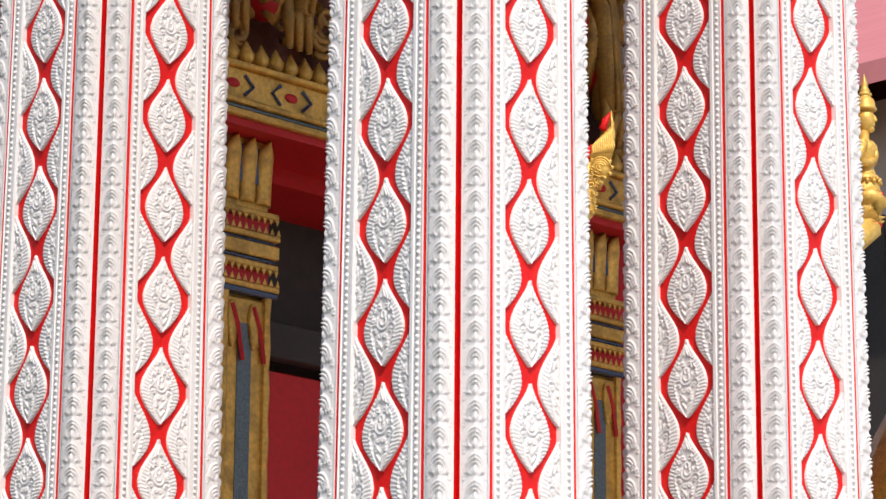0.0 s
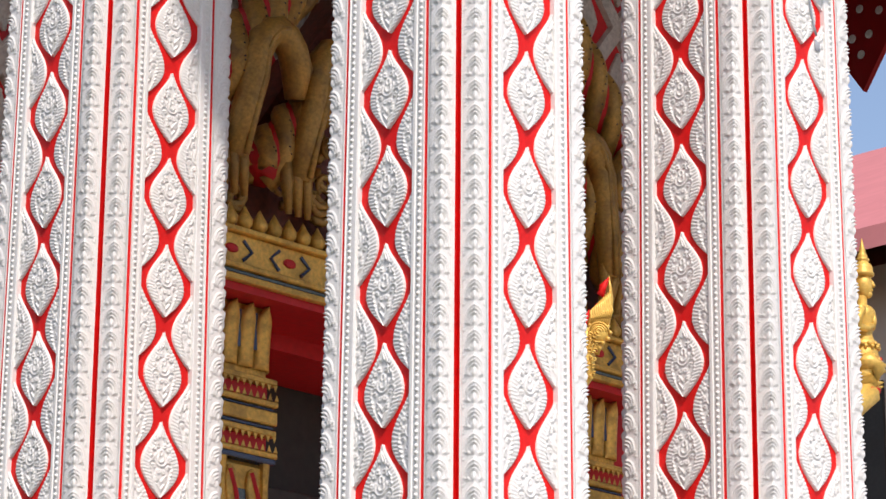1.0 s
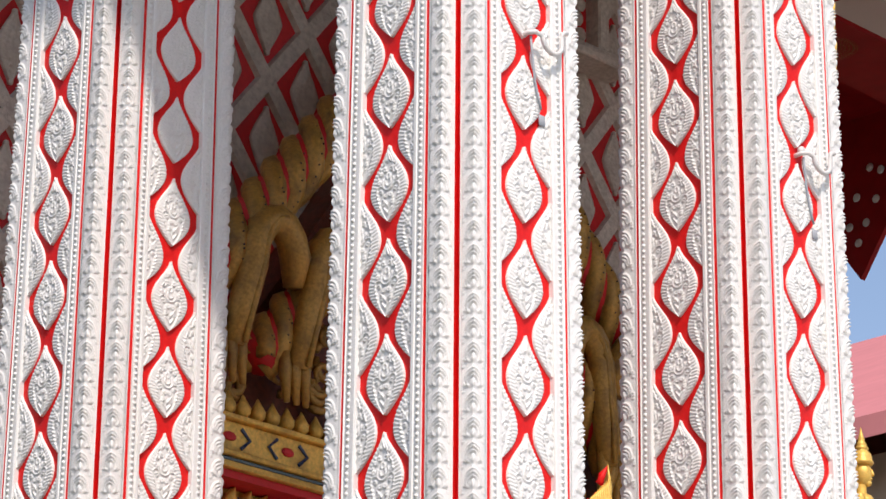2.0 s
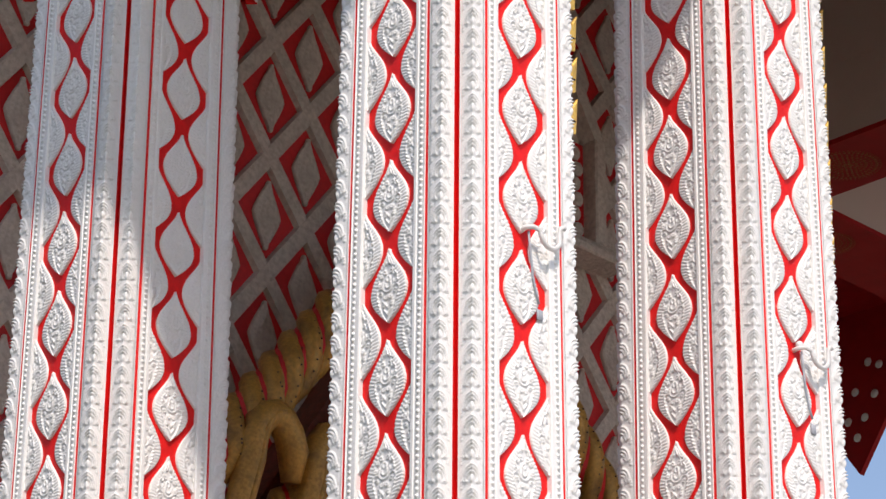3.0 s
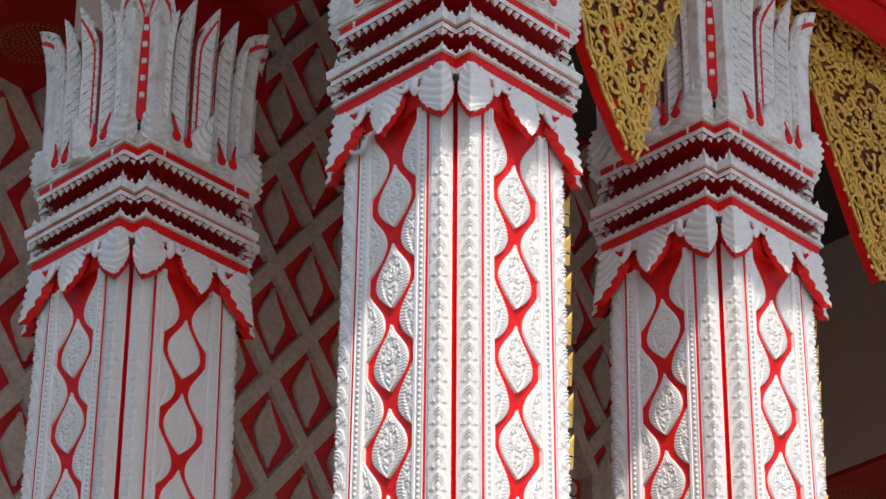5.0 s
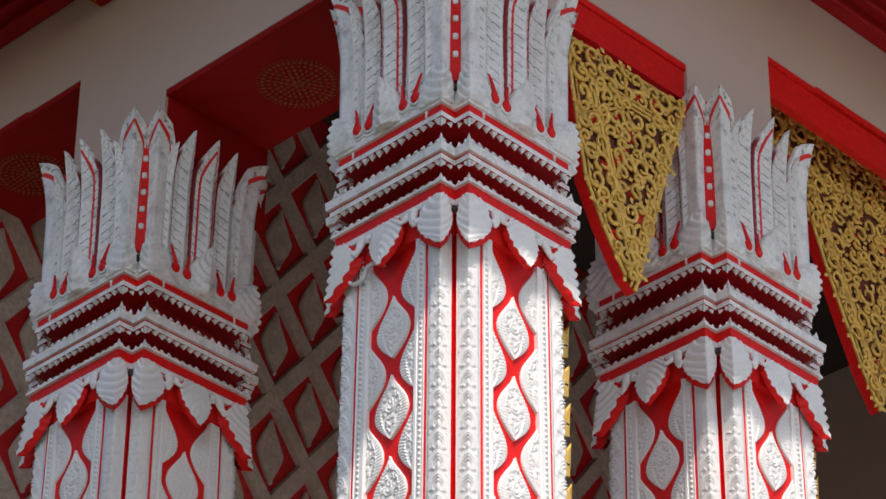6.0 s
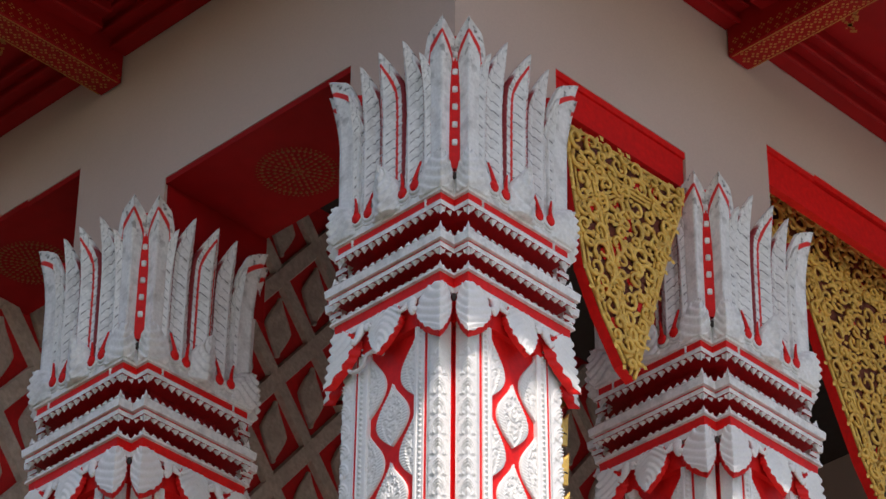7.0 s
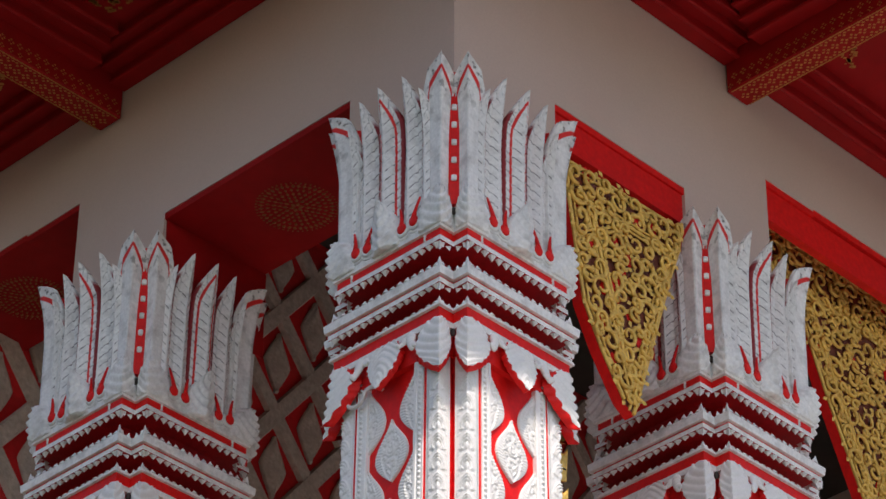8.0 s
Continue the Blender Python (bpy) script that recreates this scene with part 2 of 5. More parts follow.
HALF, OUT = 0.25, 0.324  # half the face between its corner edges; the face's distance from the axis
PANEL, SUNK = 0.122, 0.02
STEP, FIRST = 0.32, 4.27
TOP = 7.515           # where the shaft ends


def taper(z):
    return 1 - 0.018 * (z - 3.84)


def ogee(v):
    """Half the width of a pointed leaf, from its foot (0) to its tip (1)."""
    if v < 0.42:
        return math.sin(math.pi / 2 * v / 0.42) ** 0.95
    return max(0.0, math.cos(math.pi / 2 * (v - 0.42) / 0.58)) ** 1.45


def clamp(x):
    return max(0.0, min(1.0, x))


def strokes():
    """The carver's lines on one half of a leaf, as points (x, z) from its middle line: barbs along the rim, nested curves and scrolls within."""
    lines = []

    def curl(x, z, lean, bend, size, steps=5):
        pts = [(x, z)]
        for i in range(steps):
            x, z = x + size / steps * math.cos(lean), z + size / steps * math.sin(lean)
            lean += bend / steps
            pts.append((x, z))
        lines.append(pts)

    for i in range(11):      # barbs of the lower rim, sweeping outwards and up
        t = i / 10
        curl(0.004 + 0.040 * t ** 0.7, -0.124 + 0.120 * t, 0.28 + 0.25 * t, 0.70, 0.036 + 0.008 * t)
    for i in range(9):       # barbs of the upper rim
        t = i / 8
        curl(0.038 - 0.034 * t, 0.004 + 0.098 * t, 0.80 + 0.50 * t, 0.45, 0.044 - 0.018 * t)
    for r in (0.010, 0.021):   # bowl in the middle
        lines.append([(r * math.cos(q), 0.002 + r * math.sin(q)) for q in (-1.57, -1.2, -0.8, -0.4, 0.0, 0.5)])
    lines.append([(0.031 + 0.008 * (1 - i / 11) * math.cos(i * 0.75), 0.004 + 0.008 * (1 - i / 11) * math.sin(i * 0.75)) for i in range(10)])
    for cx, cz, r, turn in ((0.010, -0.034, 0.008, 2.4), (0.026, -0.022, 0.007, 0.4), (0.016, -0.058, 0.006, 1.2), (0.012, 0.040, 0.007, 4.0), (0.008, 0.066, 0.006, 2.0), (0.026, 0.030, 0.007, 3.0)):
        lines.append([(cx + r * (1 - i / 9) * math.cos(turn + i * 0.85), cz + r * (1 - i / 9) * math.sin(turn + i * 0.85)) for i in range(7)])
    for z, size in ((-0.086, 0.022), (-0.066, 0.030)):
        curl(0.0, z, 1.02, -0.35, size)
    for x, z, lean, bend, size in ((0.036, 0.022, 1.75, 0.6, 0.040), (0.016, 0.056, 1.85, 0.5, 0.034), (0.006, 0.062, 1.75, 0.3, 0.03), (0.004, 0.012, 1.0, 1.6, 0.016), (0.042, -0.012, 2.2, 1.6, 0.022)):
        curl(x, z, lean, bend, size)
    return lines


LINES = strokes()


def carving(x, z):
    """Height of the carved lines at a place x beside a leaf's middle line, z above its middle."""
    p, best = abs(x), 1.0
    for line in LINES:
        for (x1, z1), (x2, z2) in zip(line, line[1:]):
            dx, dz = x2 - x1, z2 - z1
            t = clamp(((p - x1) * dx + (z - z1) * dz) / (dx * dx + dz * dz + 1e-12))
            d = (p - x1 - t * dx) ** 2 + (z - z1 - t * dz) ** 2
            best = min(best, d)
    return 0.0058 * math.exp(-best / 0.0023 ** 2)


def tooled(c, v, x, z):
    """The carved relief of a leaf: combed barbs round the rim, a rib inside them, scrollwork in the heart; c runs from the middle line to the rim."""
    rim = clamp((c - 0.60) / 0.08)
    barbs = abs(math.sin(math.pi * (23 * v - (1.0 if v < 0.45 else 2.4) * c))) ** 1.3
    rib = math.exp(-((c - 0.62 * clamp((0.93 - v) / 0.3)) / 0.055) ** 2) * (1 if v < 0.93 else 0)
    return 0.0046 * max(rim * (0.25 + 0.75 * barbs), 0.7 * rib) + (1 - rim) * carving(x * 0.8, z * 0.8)


def leaf_mesh(fine):
    def place(a, v, low=False):
        x, z = a * (0.082 * ogee(v) * (0.985 + 0.03 * ((v * 24) % 1.0)) + 0.0008), (v - 0.5) * 0.268
        h = -0.001 if low else 0.010 - 0.003 * a ** 8 + (tooled(abs(a), v, x, z) if fine else 0.003)
        return (x, -h, z)
    return field(*((48, 90) if fine else (6, 14)), place, skirt=lambda a, v: place(a, v, True)).mesh("leaf", [WHITE], True)


def half_leaf_mesh(side, fine):
    def place(a, v, low=False):
        c = (a + 1) / 2
        x, z = c * 0.085 * ogee(v), (v - 0.5) * 0.285
        h = -0.001 if low else 0.009 - 0.003 * c ** 8 + (tooled(c, v, x + 0.002, z) if fine else 0.003)
        return (side * (PANEL + 0.002 - x), -h, z)
    return field(*((25, 86) if fine else (4, 14)), place, skirt=lambda a, v: place(a, v, True)).mesh("half_leaf", [WHITE], True)


def shaft_mesh():
    """The redented shaft: sunk red panels, proud borders, a thin red line beside each corner and a red seam in each notch."""
    half = [(0.0, -SUNK, 1), (PANEL, -SUNK, 0), (PANEL, 0, 0), (0.126, 0.003, 0), (0.137, 0.003, 0), (0.139, -0.001, 0), (0.170, -0.001, 0), (0.172, 0.003, 0),
            (0.174, 0.003, 0), (0.174, -0.003, 1), (0.189, -0.003, 0), (0.189, 0.0, 0), (HALF, 0, 0)]
    ring, slots = [], []
    for k in (0, 3, 2, 1):
        line = []
        for u, d, s in reversed(half[1:]):
            line.append((-u, OUT + d, 0))
        line.append((0.0, OUT - SUNK, 1))
        for u, d, s in half[1:]:
            line.append((u, OUT + d, 0))
        pts = [(-HALF + 0.014, HALF - 0.014), (-HALF, HALF + 0.0125)] + [(u, n) for u, n, s in line] + [(HALF, HALF + 0.0125)]
        for i, (u, n) in enumerate(pts):
            ring.append(Matrix.Rotation(-k * math.pi / 2, 2) @ Vector((u, -n)))
            if i in (0, len(pts) - 1):
                slots.append(1)
            else:
                j = pts[i + 1]
                red = (abs(n - OUT + SUNK) < 1e-6 and abs(j[1] - OUT + SUNK) < 1e-6) or (abs(n - OUT + 0.003) < 1e-6 and abs(j[1] - OUT + 0.003) < 1e-6)
                slots.append(1 if red else 0)
    b, levels, n = Build(), [FLOOR + 0.45, 3.0, 4.5, 6.0, TOP + 0.03], len(ring)
    b.v = [(p.x * taper(z), p.y * taper(z), z - FLOOR) for z in levels for p in ring]
    for j in range(len(levels) - 1):
        for i in range(n):
            b.f.append((j * n + i, j * n + (i + 1) % n, (j + 1) * n + (i + 1) % n, (j + 1) * n + i))
            b.s.append(slots[i])
    return b.mesh("shaft", [WHITE, RED])


def folded(s, h, out, half):
    """A place on the corner edge's two sides: s < 0 lies on the face, s > 0 on the notch's side; h stands off it."""
    return half + min(s, 0) + h * clamp(1 + s / 0.02), out - max(s, 0) + h * clamp(1 - s / 0.02)


def wrapped(s, h):
    """A place on a sheet that stands h off the capital and bends sharply round its corner edge; s as in folded()."""
    return H2 + h + min(s, 0), O2 + h - max(s, 0)


def vine_mesh(side, fine):
    """The carved band folded round a corner edge: a boss under nested arcs, with ring curls on either flank."""
    unit, low, rows = 0.080, (2.9 if fine else FLOOR + 0.5), (20 if fine else 6)
    count = int((TOP - low) / unit)
    stops = [-0.056 + 0.108 * i / 26 for i in range(27)] if fine else [-0.055, -0.04, -0.02, 0.0, 0.02, 0.04, 0.052]

    def height(q, zz):
        h = 0.0
        for base in (-unit, 0.0, unit):
            up = zz - base - 0.020
            d = math.hypot(q * (1.15 if up > 0 else 0.9), up * 0.85)
            h = max(h, 0.0050 * clamp(1 - (d / 0.0125) ** 2) ** 0.5)
            if up > -0.016 + 0.25 * q:
                for r, tall in ((0.0195, 0.0086), (0.0300, 0.0088), (0.0400, 0.0068)):
                    h = max(h, tall * math.exp(-((d - r) / 0.0028) ** 2) * clamp((0.047 - q) / 0.006))
            for c, rise in ((0.044, -0.018),):
                e = math.hypot(q - c, up - rise)
                h = max(h, 0.0034 * math.exp(-((e - 0.0070) / 0.0024) ** 2), 0.0024 * math.exp(-(e / 0.003) ** 2))
        return h
    b = Build()
    for j in range(count * rows + 1):
        z = low + j * unit / rows
        k, zz = taper(z), (z - low) % unit
        for s in stops:
            q = abs(s)
            h = 0.0 if q > 0.0515 else 0.0012 + height(q, zz)
            u, n = folded(s, h, OUT, HALF)
            b.v.append((side * u * k, -n * k, z - FLOOR))
    w = len(stops)
    b.f = [(j * w + i, j * w + i + 1, (j + 1) * w + i + 1, (j + 1) * w + i) for j in range(count * rows) for i in range(w - 1)]
    b.s = [0] * len(b.f)
    return b.mesh("carved_band", [WHITE], True)


def bead_mesh(side):
    b, z = Build(), FLOOR + 0.5
    dome = [(math.cos(2 * math.pi * k / 6), math.sin(2 * math.pi * k / 6)) for k in range(6)]
    while z < TOP - 0.02:
        k = taper(z)
        x, y = side * 0.1545 * k, -(OUT - 0.002) * k
        v = [(x + 0.0088 * c, y, z - FLOOR + 0.0088 * s) for c, s in dome] + [(x + 0.005 * c, y - 0.0075, z - FLOOR + 0.005 * s) for c, s in dome] + [(x, y - 0.009, z - FLOOR)]
        b.add(v, [(i, (i + 1) % 6, 6 + (i + 1) % 6, 6 + i) for i in range(6)] + [(6 + i, 6 + (i + 1) % 6, 12) for i in range(6)])
        z += 0.0216
    return b.mesh("bead_row", [WHITE], True)


# capital: everything below is given at the size of the shaft's head
HEAD = taper(TOP)
H2, O2 = HALF * HEAD, OUT * HEAD


def redent(o):
    a, b = O2 + o, H2 + o
    return [(a, -b), (a, b), (b, b), (b, a), (-b, a), (-b, b), (-a, b), (-a, -b), (-b, -b), (-b, -a), (b, -a), (b, -b)]


def loft(levels, mats, name):
    """Redented rings of (z, overhang, material slot of the band above)."""
    b = Build()
    for z, o, s in levels:
        b.v.extend((x, y, z - FLOOR) for x, y in redent(o))
    for j in range(len(levels) - 1):
        b.f.extend((j * 12 + i, j * 12 + (i + 1) % 12, (j + 1) * 12 + (i + 1) % 12, (j + 1) * 12 + i) for i in range(12))
        b.s.extend([levels[j][2]] * 12)
    b.f.append(tuple(range(12))[::-1])
    b.s.append(levels[0][2])
    b.f.append(tuple((len(levels) - 1) * 12 + i for i in range(12)))
    b.s.append(0)
    return b.mesh(name, mats)


def tooth_row_mesh(z, rise, o, pitch=0.036, width=0.035):
    """Pointed leaf teeth along one face of the capital and round its corner edges; rise > 0 points up."""
    b = Build()
    half, out = H2 + o, O2 + o
    count = max(2, round(2 * half / pitch))
    spots = [(-half + 2 * half * (i + 0.5) / count, -out, 0) for i in range(count)]
    for q, (u, n, _) in enumerate(spots):
        w, r = width / 2, rise * (0.85 + 0.3 * noise.random())
        b.add([(u - w, n + 0.012, z), (u + w, n + 0.012, z), (u + w * 0.75, n - 0.006, z + r * 0.2), (u - w * 0.75, n - 0.006, z + r * 0.2), (u, n + 0.004, z + r), (u, n - 0.012, z + r * 0.3)],
              [(0, 1, 2, 5, 3), (3, 5, 4), (5, 2, 4), (1, 4, 2), (0, 3, 4), (0, 4, 1)])
    for side in (-1, 1):
        for s in (0.018, 0.05):
            u, n, w = side * half, -(out - s), width / 2
            b.add([(u - side * 0.012, n - w, z), (u - side * 0.012, n + w, z), (u + side * 0.008, n, z + rise * 0.25), (u, n, z + rise)], [(0, 1, 2), (0, 2, 3), (1, 3, 2), (0, 3, 1)])
        u = side * half
        b.add([(u - side * 0.030, -out + 0.004, z), (u + side * 0.006, -out - 0.006, z), (u - side * 0.004, -out + 0.030, z), (u - side * 0.002, -out + 0.002, z + rise * 1.6)], [(0, 1, 3), (1, 2, 3), (2, 0, 3)])
    b.v = [(x, y, zz - FLOOR) for x, y, zz in b.v]
    return b.mesh("tooth_row", [AGED])


def with_uv(me, nu, nv):
    """Lays (across, along) on the cells of a relief sheet; its skirt keeps the rim's values."""
    grid = [((i % (nu + 1)) / nu, (i // (nu + 1)) / nv) for i in range((nu + 1) * (nv + 1))]
    rim = [(i, 0) for i in range(nu)] + [(nu, j) for j in range(nv)] + [(i, nv) for i in range(nu, 0, -1)] + [(0, j) for j in range(nv, 0, -1)]
    grid += [(i / nu, j / nv) for i, j in rim]
    layer = me.uv_layers.new(name="sheet")
    layer.data.foreach_set("uv", [c for loop in me.loops for c in grid[loop.vertex_index]])
    return me


def petal_mesh(kind, side=1, rows=112, wide=28):
    """A tall wedge-shaped petal of the crown, ridged down its middle, outlined in red and flaring at its tip; a corner petal's ridge is the corner edge itself."""
    low, high = 8.03, 8.735 if kind == "corner" else 8.70
    half, deep = {"corner": (0.066, 0.0), "face": (0.064, 0.052), "plain": (0.052, 0.046)}[kind]

    def width(v, start, power, end=1.0):
        return 1.0 if v < start else max(0.015, 1 - (clamp((v - start) / (end - start))) ** power)

    def place(a, v, low_side=False):
        w = width(v, 0.76, 1.35) * (0.985 + 0.03 * ((v * 24) % 1.0))
        flare = 0.012 + 0.006 * v + 0.032 * clamp((v - 0.55) / 0.45) ** 2
        stroke = (v * 16 - 1.7 * abs(a) * (1 if kind != "corner" else 0.0)) % 1.0
        groove = -0.0035 if kind != "corner" and stroke < 0.17 and v < 0.95 and abs(a) > 0.06 else 0.0
        line = -0.004 if abs(abs(a) - 0.55) < 0.09 and v < 0.9 else 0.0
        h = flare + (-0.012 if low_side else 0.010 + groove + line)
        if kind == "corner":
            u, n = folded(a * (0.066 if a < 0 else 0.046) * w, h + 0.006 * math.exp(-(a / 0.12) ** 2), O2, H2)
        else:
            u = a * half * w
            n = O2 + h + deep * (1 - abs(u) / half) - 0.012
        return (side * u, -n, low + (high - low) * v - FLOOR)

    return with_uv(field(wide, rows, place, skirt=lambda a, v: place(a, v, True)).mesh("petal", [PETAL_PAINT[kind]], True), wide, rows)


def nicked(v, count, depth):
    """A leaf rim cut into small backward nicks."""
    return 1 - depth + depth * ((v * count) % 1.0)


def lobe_mesh(side):
    """The rounded hanging leaf that wraps a corner edge under the cornice, ribbed in nested curves and pointed at its foot."""
    def place(a, v, low=False):
        w = 0.52 + 0.48 * math.sin(math.pi / 2 * v / 0.38) if v < 0.38 else max(0.02, 1 - ((v - 0.38) / 0.62) ** 1.9)
        w *= nicked(v, 9, 0.07)
        rib = 0.0085 * abs(math.sin(math.pi * (6.0 * v + 1.5 * abs(a) ** 1.4)))
        h = 0.030 + 0.018 * v + (-0.022 if low else rib)
        s = a * w
        u, n = wrapped(s * 0.120 if s < 0 else s * 0.062, h)
        return (side * u, -n, 7.592 - 0.228 * v - FLOOR)
    return field(28, 44, place, skirt=lambda a, v: place(a, v, True), rim_slot=1).mesh("corner_lobe", [WHITE, RED], True)


def hanging_leaf_mesh():
    """The drooping pointed leaf in the middle of a face: ridged, leaning outwards, ribbed, its rim nicked."""
    def place(a, v, low=False):
        w = 0.060 + 0.022 * math.sin(math.pi / 2 * min(1.0, v / 0.36)) if v < 0.36 else 0.082 * max(0.02, 1 - ((v - 0.36) / 0.64) ** 1.6)
        u = a * w * nicked(v, 9, 0.09)
        rib = 0.0085 * abs(math.sin(math.pi * (6.5 * v - 2.2 * abs(a) ** 1.3)))
        h = 0.026 + 0.024 * v + 0.020 * (1 - abs(u) / 0.082) * min(1.0, 2.5 * v) + (-0.020 if low else rib)
        return (u, -(O2 + h), 7.592 - 0.205 * v - FLOOR)
    return field(24, 44, place, skirt=lambda a, v: place(a, v, True), rim_slot=1).mesh("hanging_leaf", [WHITE, RED], True)


def curl_mesh(side):
    """The small drop-shaped scrolls between a corner lobe and the hanging leaf."""
    b = Build()
    for u, drop, r, lean in ((0.128, 0.050, 0.019, 1), (0.098, 0.020, 0.013, -1)):
        for i in range(5):
            t = i / 4
            b.ball((side * (u + lean * 0.016 * t * t), -(O2 + 0.030 + 0.012 * t), 7.560 - drop * t - FLOOR), r * (1.25 - 0.55 * t), 8, 6, 0, (1.0, 0.55, 1.0))
        b.ball((side * (u + lean * 0.026), -(O2 + 0.044), 7.560 - drop + 0.006 - FLOOR), r * 0.62, 8, 6, 0, (1.0, 0.6, 1.0))
    return b.mesh("scroll", [WHITE], True)


def collar_mesh():
    """The leaf collar at the crown's foot: a tall ridged leaf between red drops with raised rims."""
    out = O2 + 0.038

    def place(a, v, low=False):
        w = 0.072 * (1 - 0.12 * v) if v < 0.4 else 0.0685 * max(0.02, 1 - ((v - 0.4) / 0.6) ** 1.5)
        u = a * w * nicked(v, 8, 0.08)
        h = 0.004 + 0.040 * (1 - abs(u) / 0.072) + 0.012 * v + (-0.03 if low else 0.010 * abs(math.sin(math.pi * (5 * v - 1.8 * abs(a) ** 1.4))))
        return (u, -(out - 0.008 + h), 7.985 + 0.205 * v - FLOOR)
    b = field(22, 34, place, skirt=lambda a, v: place(a, v, True))
    for side in (-1, 1):
        for u, z, lean in ((0.088, 8.040, -1), (0.148, 8.046, 1)):
            b.ball((side * u, -out - 0.010, z - FLOOR), 0.022, 10, 6, 1, (1.0, 0.45, 1.0))
            stem = [(side * (u + lean * 0.020 * t ** 1.5), -out - 0.010 + 0.012 * t, z + 0.012 + 0.088 * t - FLOOR) for t in [i / 5 for i in range(6)]]
            b.tube(stem, [0.011, 0.008, 0.007, 0.006, 0.005, 0.004], 6, 1)
            rim = [(side * u + 0.027 * math.cos(q), -out - 0.004, z + 0.027 * math.sin(q) - FLOOR) for q in [math.pi * (0.85 + 1.3 * i / 12) for i in range(13)]]
            b.tube(rim, 0.0075, 6, 0)
            rim = [(side * u + 0.043 * math.cos(q), -out, z + 0.043 * math.sin(q) - FLOOR) for q in [math.pi * (1.05 + 0.9 * i / 12) for i in range(13)]]
            b.tube(rim, 0.005, 6, 0)
    return b.mesh("crown_collar", [AGED, RED], True)


def corner_leaf_mesh(side):
    """The leaf folded round a corner of the crown's foot, its ribs rising beside the tall petal."""
    def place(a, v, low=False):
        w = 1.0 - 0.1 * v if v < 0.5 else 0.95 * max(0.25, 1 - 0.75 * ((v - 0.5) / 0.5) ** 1.4)
        h = 0.040 + 0.012 * math.sin(math.pi * v) + (-0.024 if low else 0.010 * abs(math.sin(math.pi * (4.5 * v - 1.6 * abs(a) ** 1.4))))
        s = a * w * nicked(v, 7, 0.08)
        u, n = wrapped(s * 0.118 if s < 0 else s * 0.064, h)
        return (side * u, -n, 7.985 + 0.165 * v - FLOOR)
    return field(22, 32, place, skirt=lambda a, v: place(a, v, True)).mesh("corner_leaf", [AGED], True)


def stud_mesh():
    """The red strip with white studs in the notch between two corner petals, and the two eye holes below."""
    b = Build()
    b.box((-0.019, -0.006, 8.10 - FLOOR), (0.019, 0.05, 8.70 - FLOOR), 1)
    for i in range(6):
        z = 8.20 + i * 0.08
        b.box((-0.010, -0.016, z - FLOOR), (0.010, -0.003, z + 0.026 - FLOOR), 0, 0.004)
    for z, d in ((8.055, -0.024), (7.548, -0.006)):
        b.ball((0, d, z - FLOOR), 0.012, 8, 6, 2, (0.9, 0.7, 1.4))
    d = H2 + 0.034
    b.turned(Matrix.Translation((d, -d, 0)) @ Matrix.Rotation(math.pi / 4, 4, "Z"))
    return b.mesh("stud_strip", [AGED, RED, DARK])


def column_kit(fine):
    """The meshes that all columns of one fineness share."""
    rows, kit = (112 if fine else 36), {}
    kit["shaft"], kit["leaf"] = shaft_mesh(), [leaf_mesh(False), leaf_mesh(fine)]
    kit["half"] = {(s, q): half_leaf_mesh(s, fine and q == 1) for s in (-1, 1) for q in (0, 1)}
    kit["band"] = {(s, q): vine_mesh(s, fine and q == 1) for s in (-1, 1) for q in (0, 1)}
    kit["bead"] = {s: bead_mesh(s) for s in (-1, 1)}
    for q, (n, w) in enumerate(((36, 12), (rows, 28 if fine else 12))):
        kit["petal", q] = {s: petal_mesh("corner", s, n, w) for s in (-1, 1)}
        kit["petal", q]["face"], kit["petal", q]["plain"] = petal_mesh("face", 1, n, w), petal_mesh("plain", 1, n, w)
    for name, make in (("lobe", lobe_mesh), ("curl", curl_mesh), ("corner", corner_leaf_mesh)):
        kit[name] = {s: make(s) for s in (-1, 1)}
    kit["hang"], kit["collar"], kit["studs"] = hanging_leaf_mesh(), collar_mesh(), stud_mesh()
    kit["teeth"] = [tooth_row_mesh(7.642, 0.022, 0.034), tooth_row_mesh(7.726, -0.020, 0.038), tooth_row_mesh(7.796, 0.030, 0.036), tooth_row_mesh(7.922, -0.026, 0.024)]
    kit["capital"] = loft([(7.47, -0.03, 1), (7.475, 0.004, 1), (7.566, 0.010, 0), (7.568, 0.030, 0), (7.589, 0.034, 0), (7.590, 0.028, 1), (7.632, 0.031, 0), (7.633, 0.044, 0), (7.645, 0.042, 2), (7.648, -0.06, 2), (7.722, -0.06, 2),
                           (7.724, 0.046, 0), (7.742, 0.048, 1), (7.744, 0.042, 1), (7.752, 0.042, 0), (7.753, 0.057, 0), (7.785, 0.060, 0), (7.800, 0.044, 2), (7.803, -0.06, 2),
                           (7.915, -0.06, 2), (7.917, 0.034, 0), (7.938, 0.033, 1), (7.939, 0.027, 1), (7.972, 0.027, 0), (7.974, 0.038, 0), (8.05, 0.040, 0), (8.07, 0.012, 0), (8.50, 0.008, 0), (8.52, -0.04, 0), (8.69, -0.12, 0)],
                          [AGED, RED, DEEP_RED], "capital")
    return kit


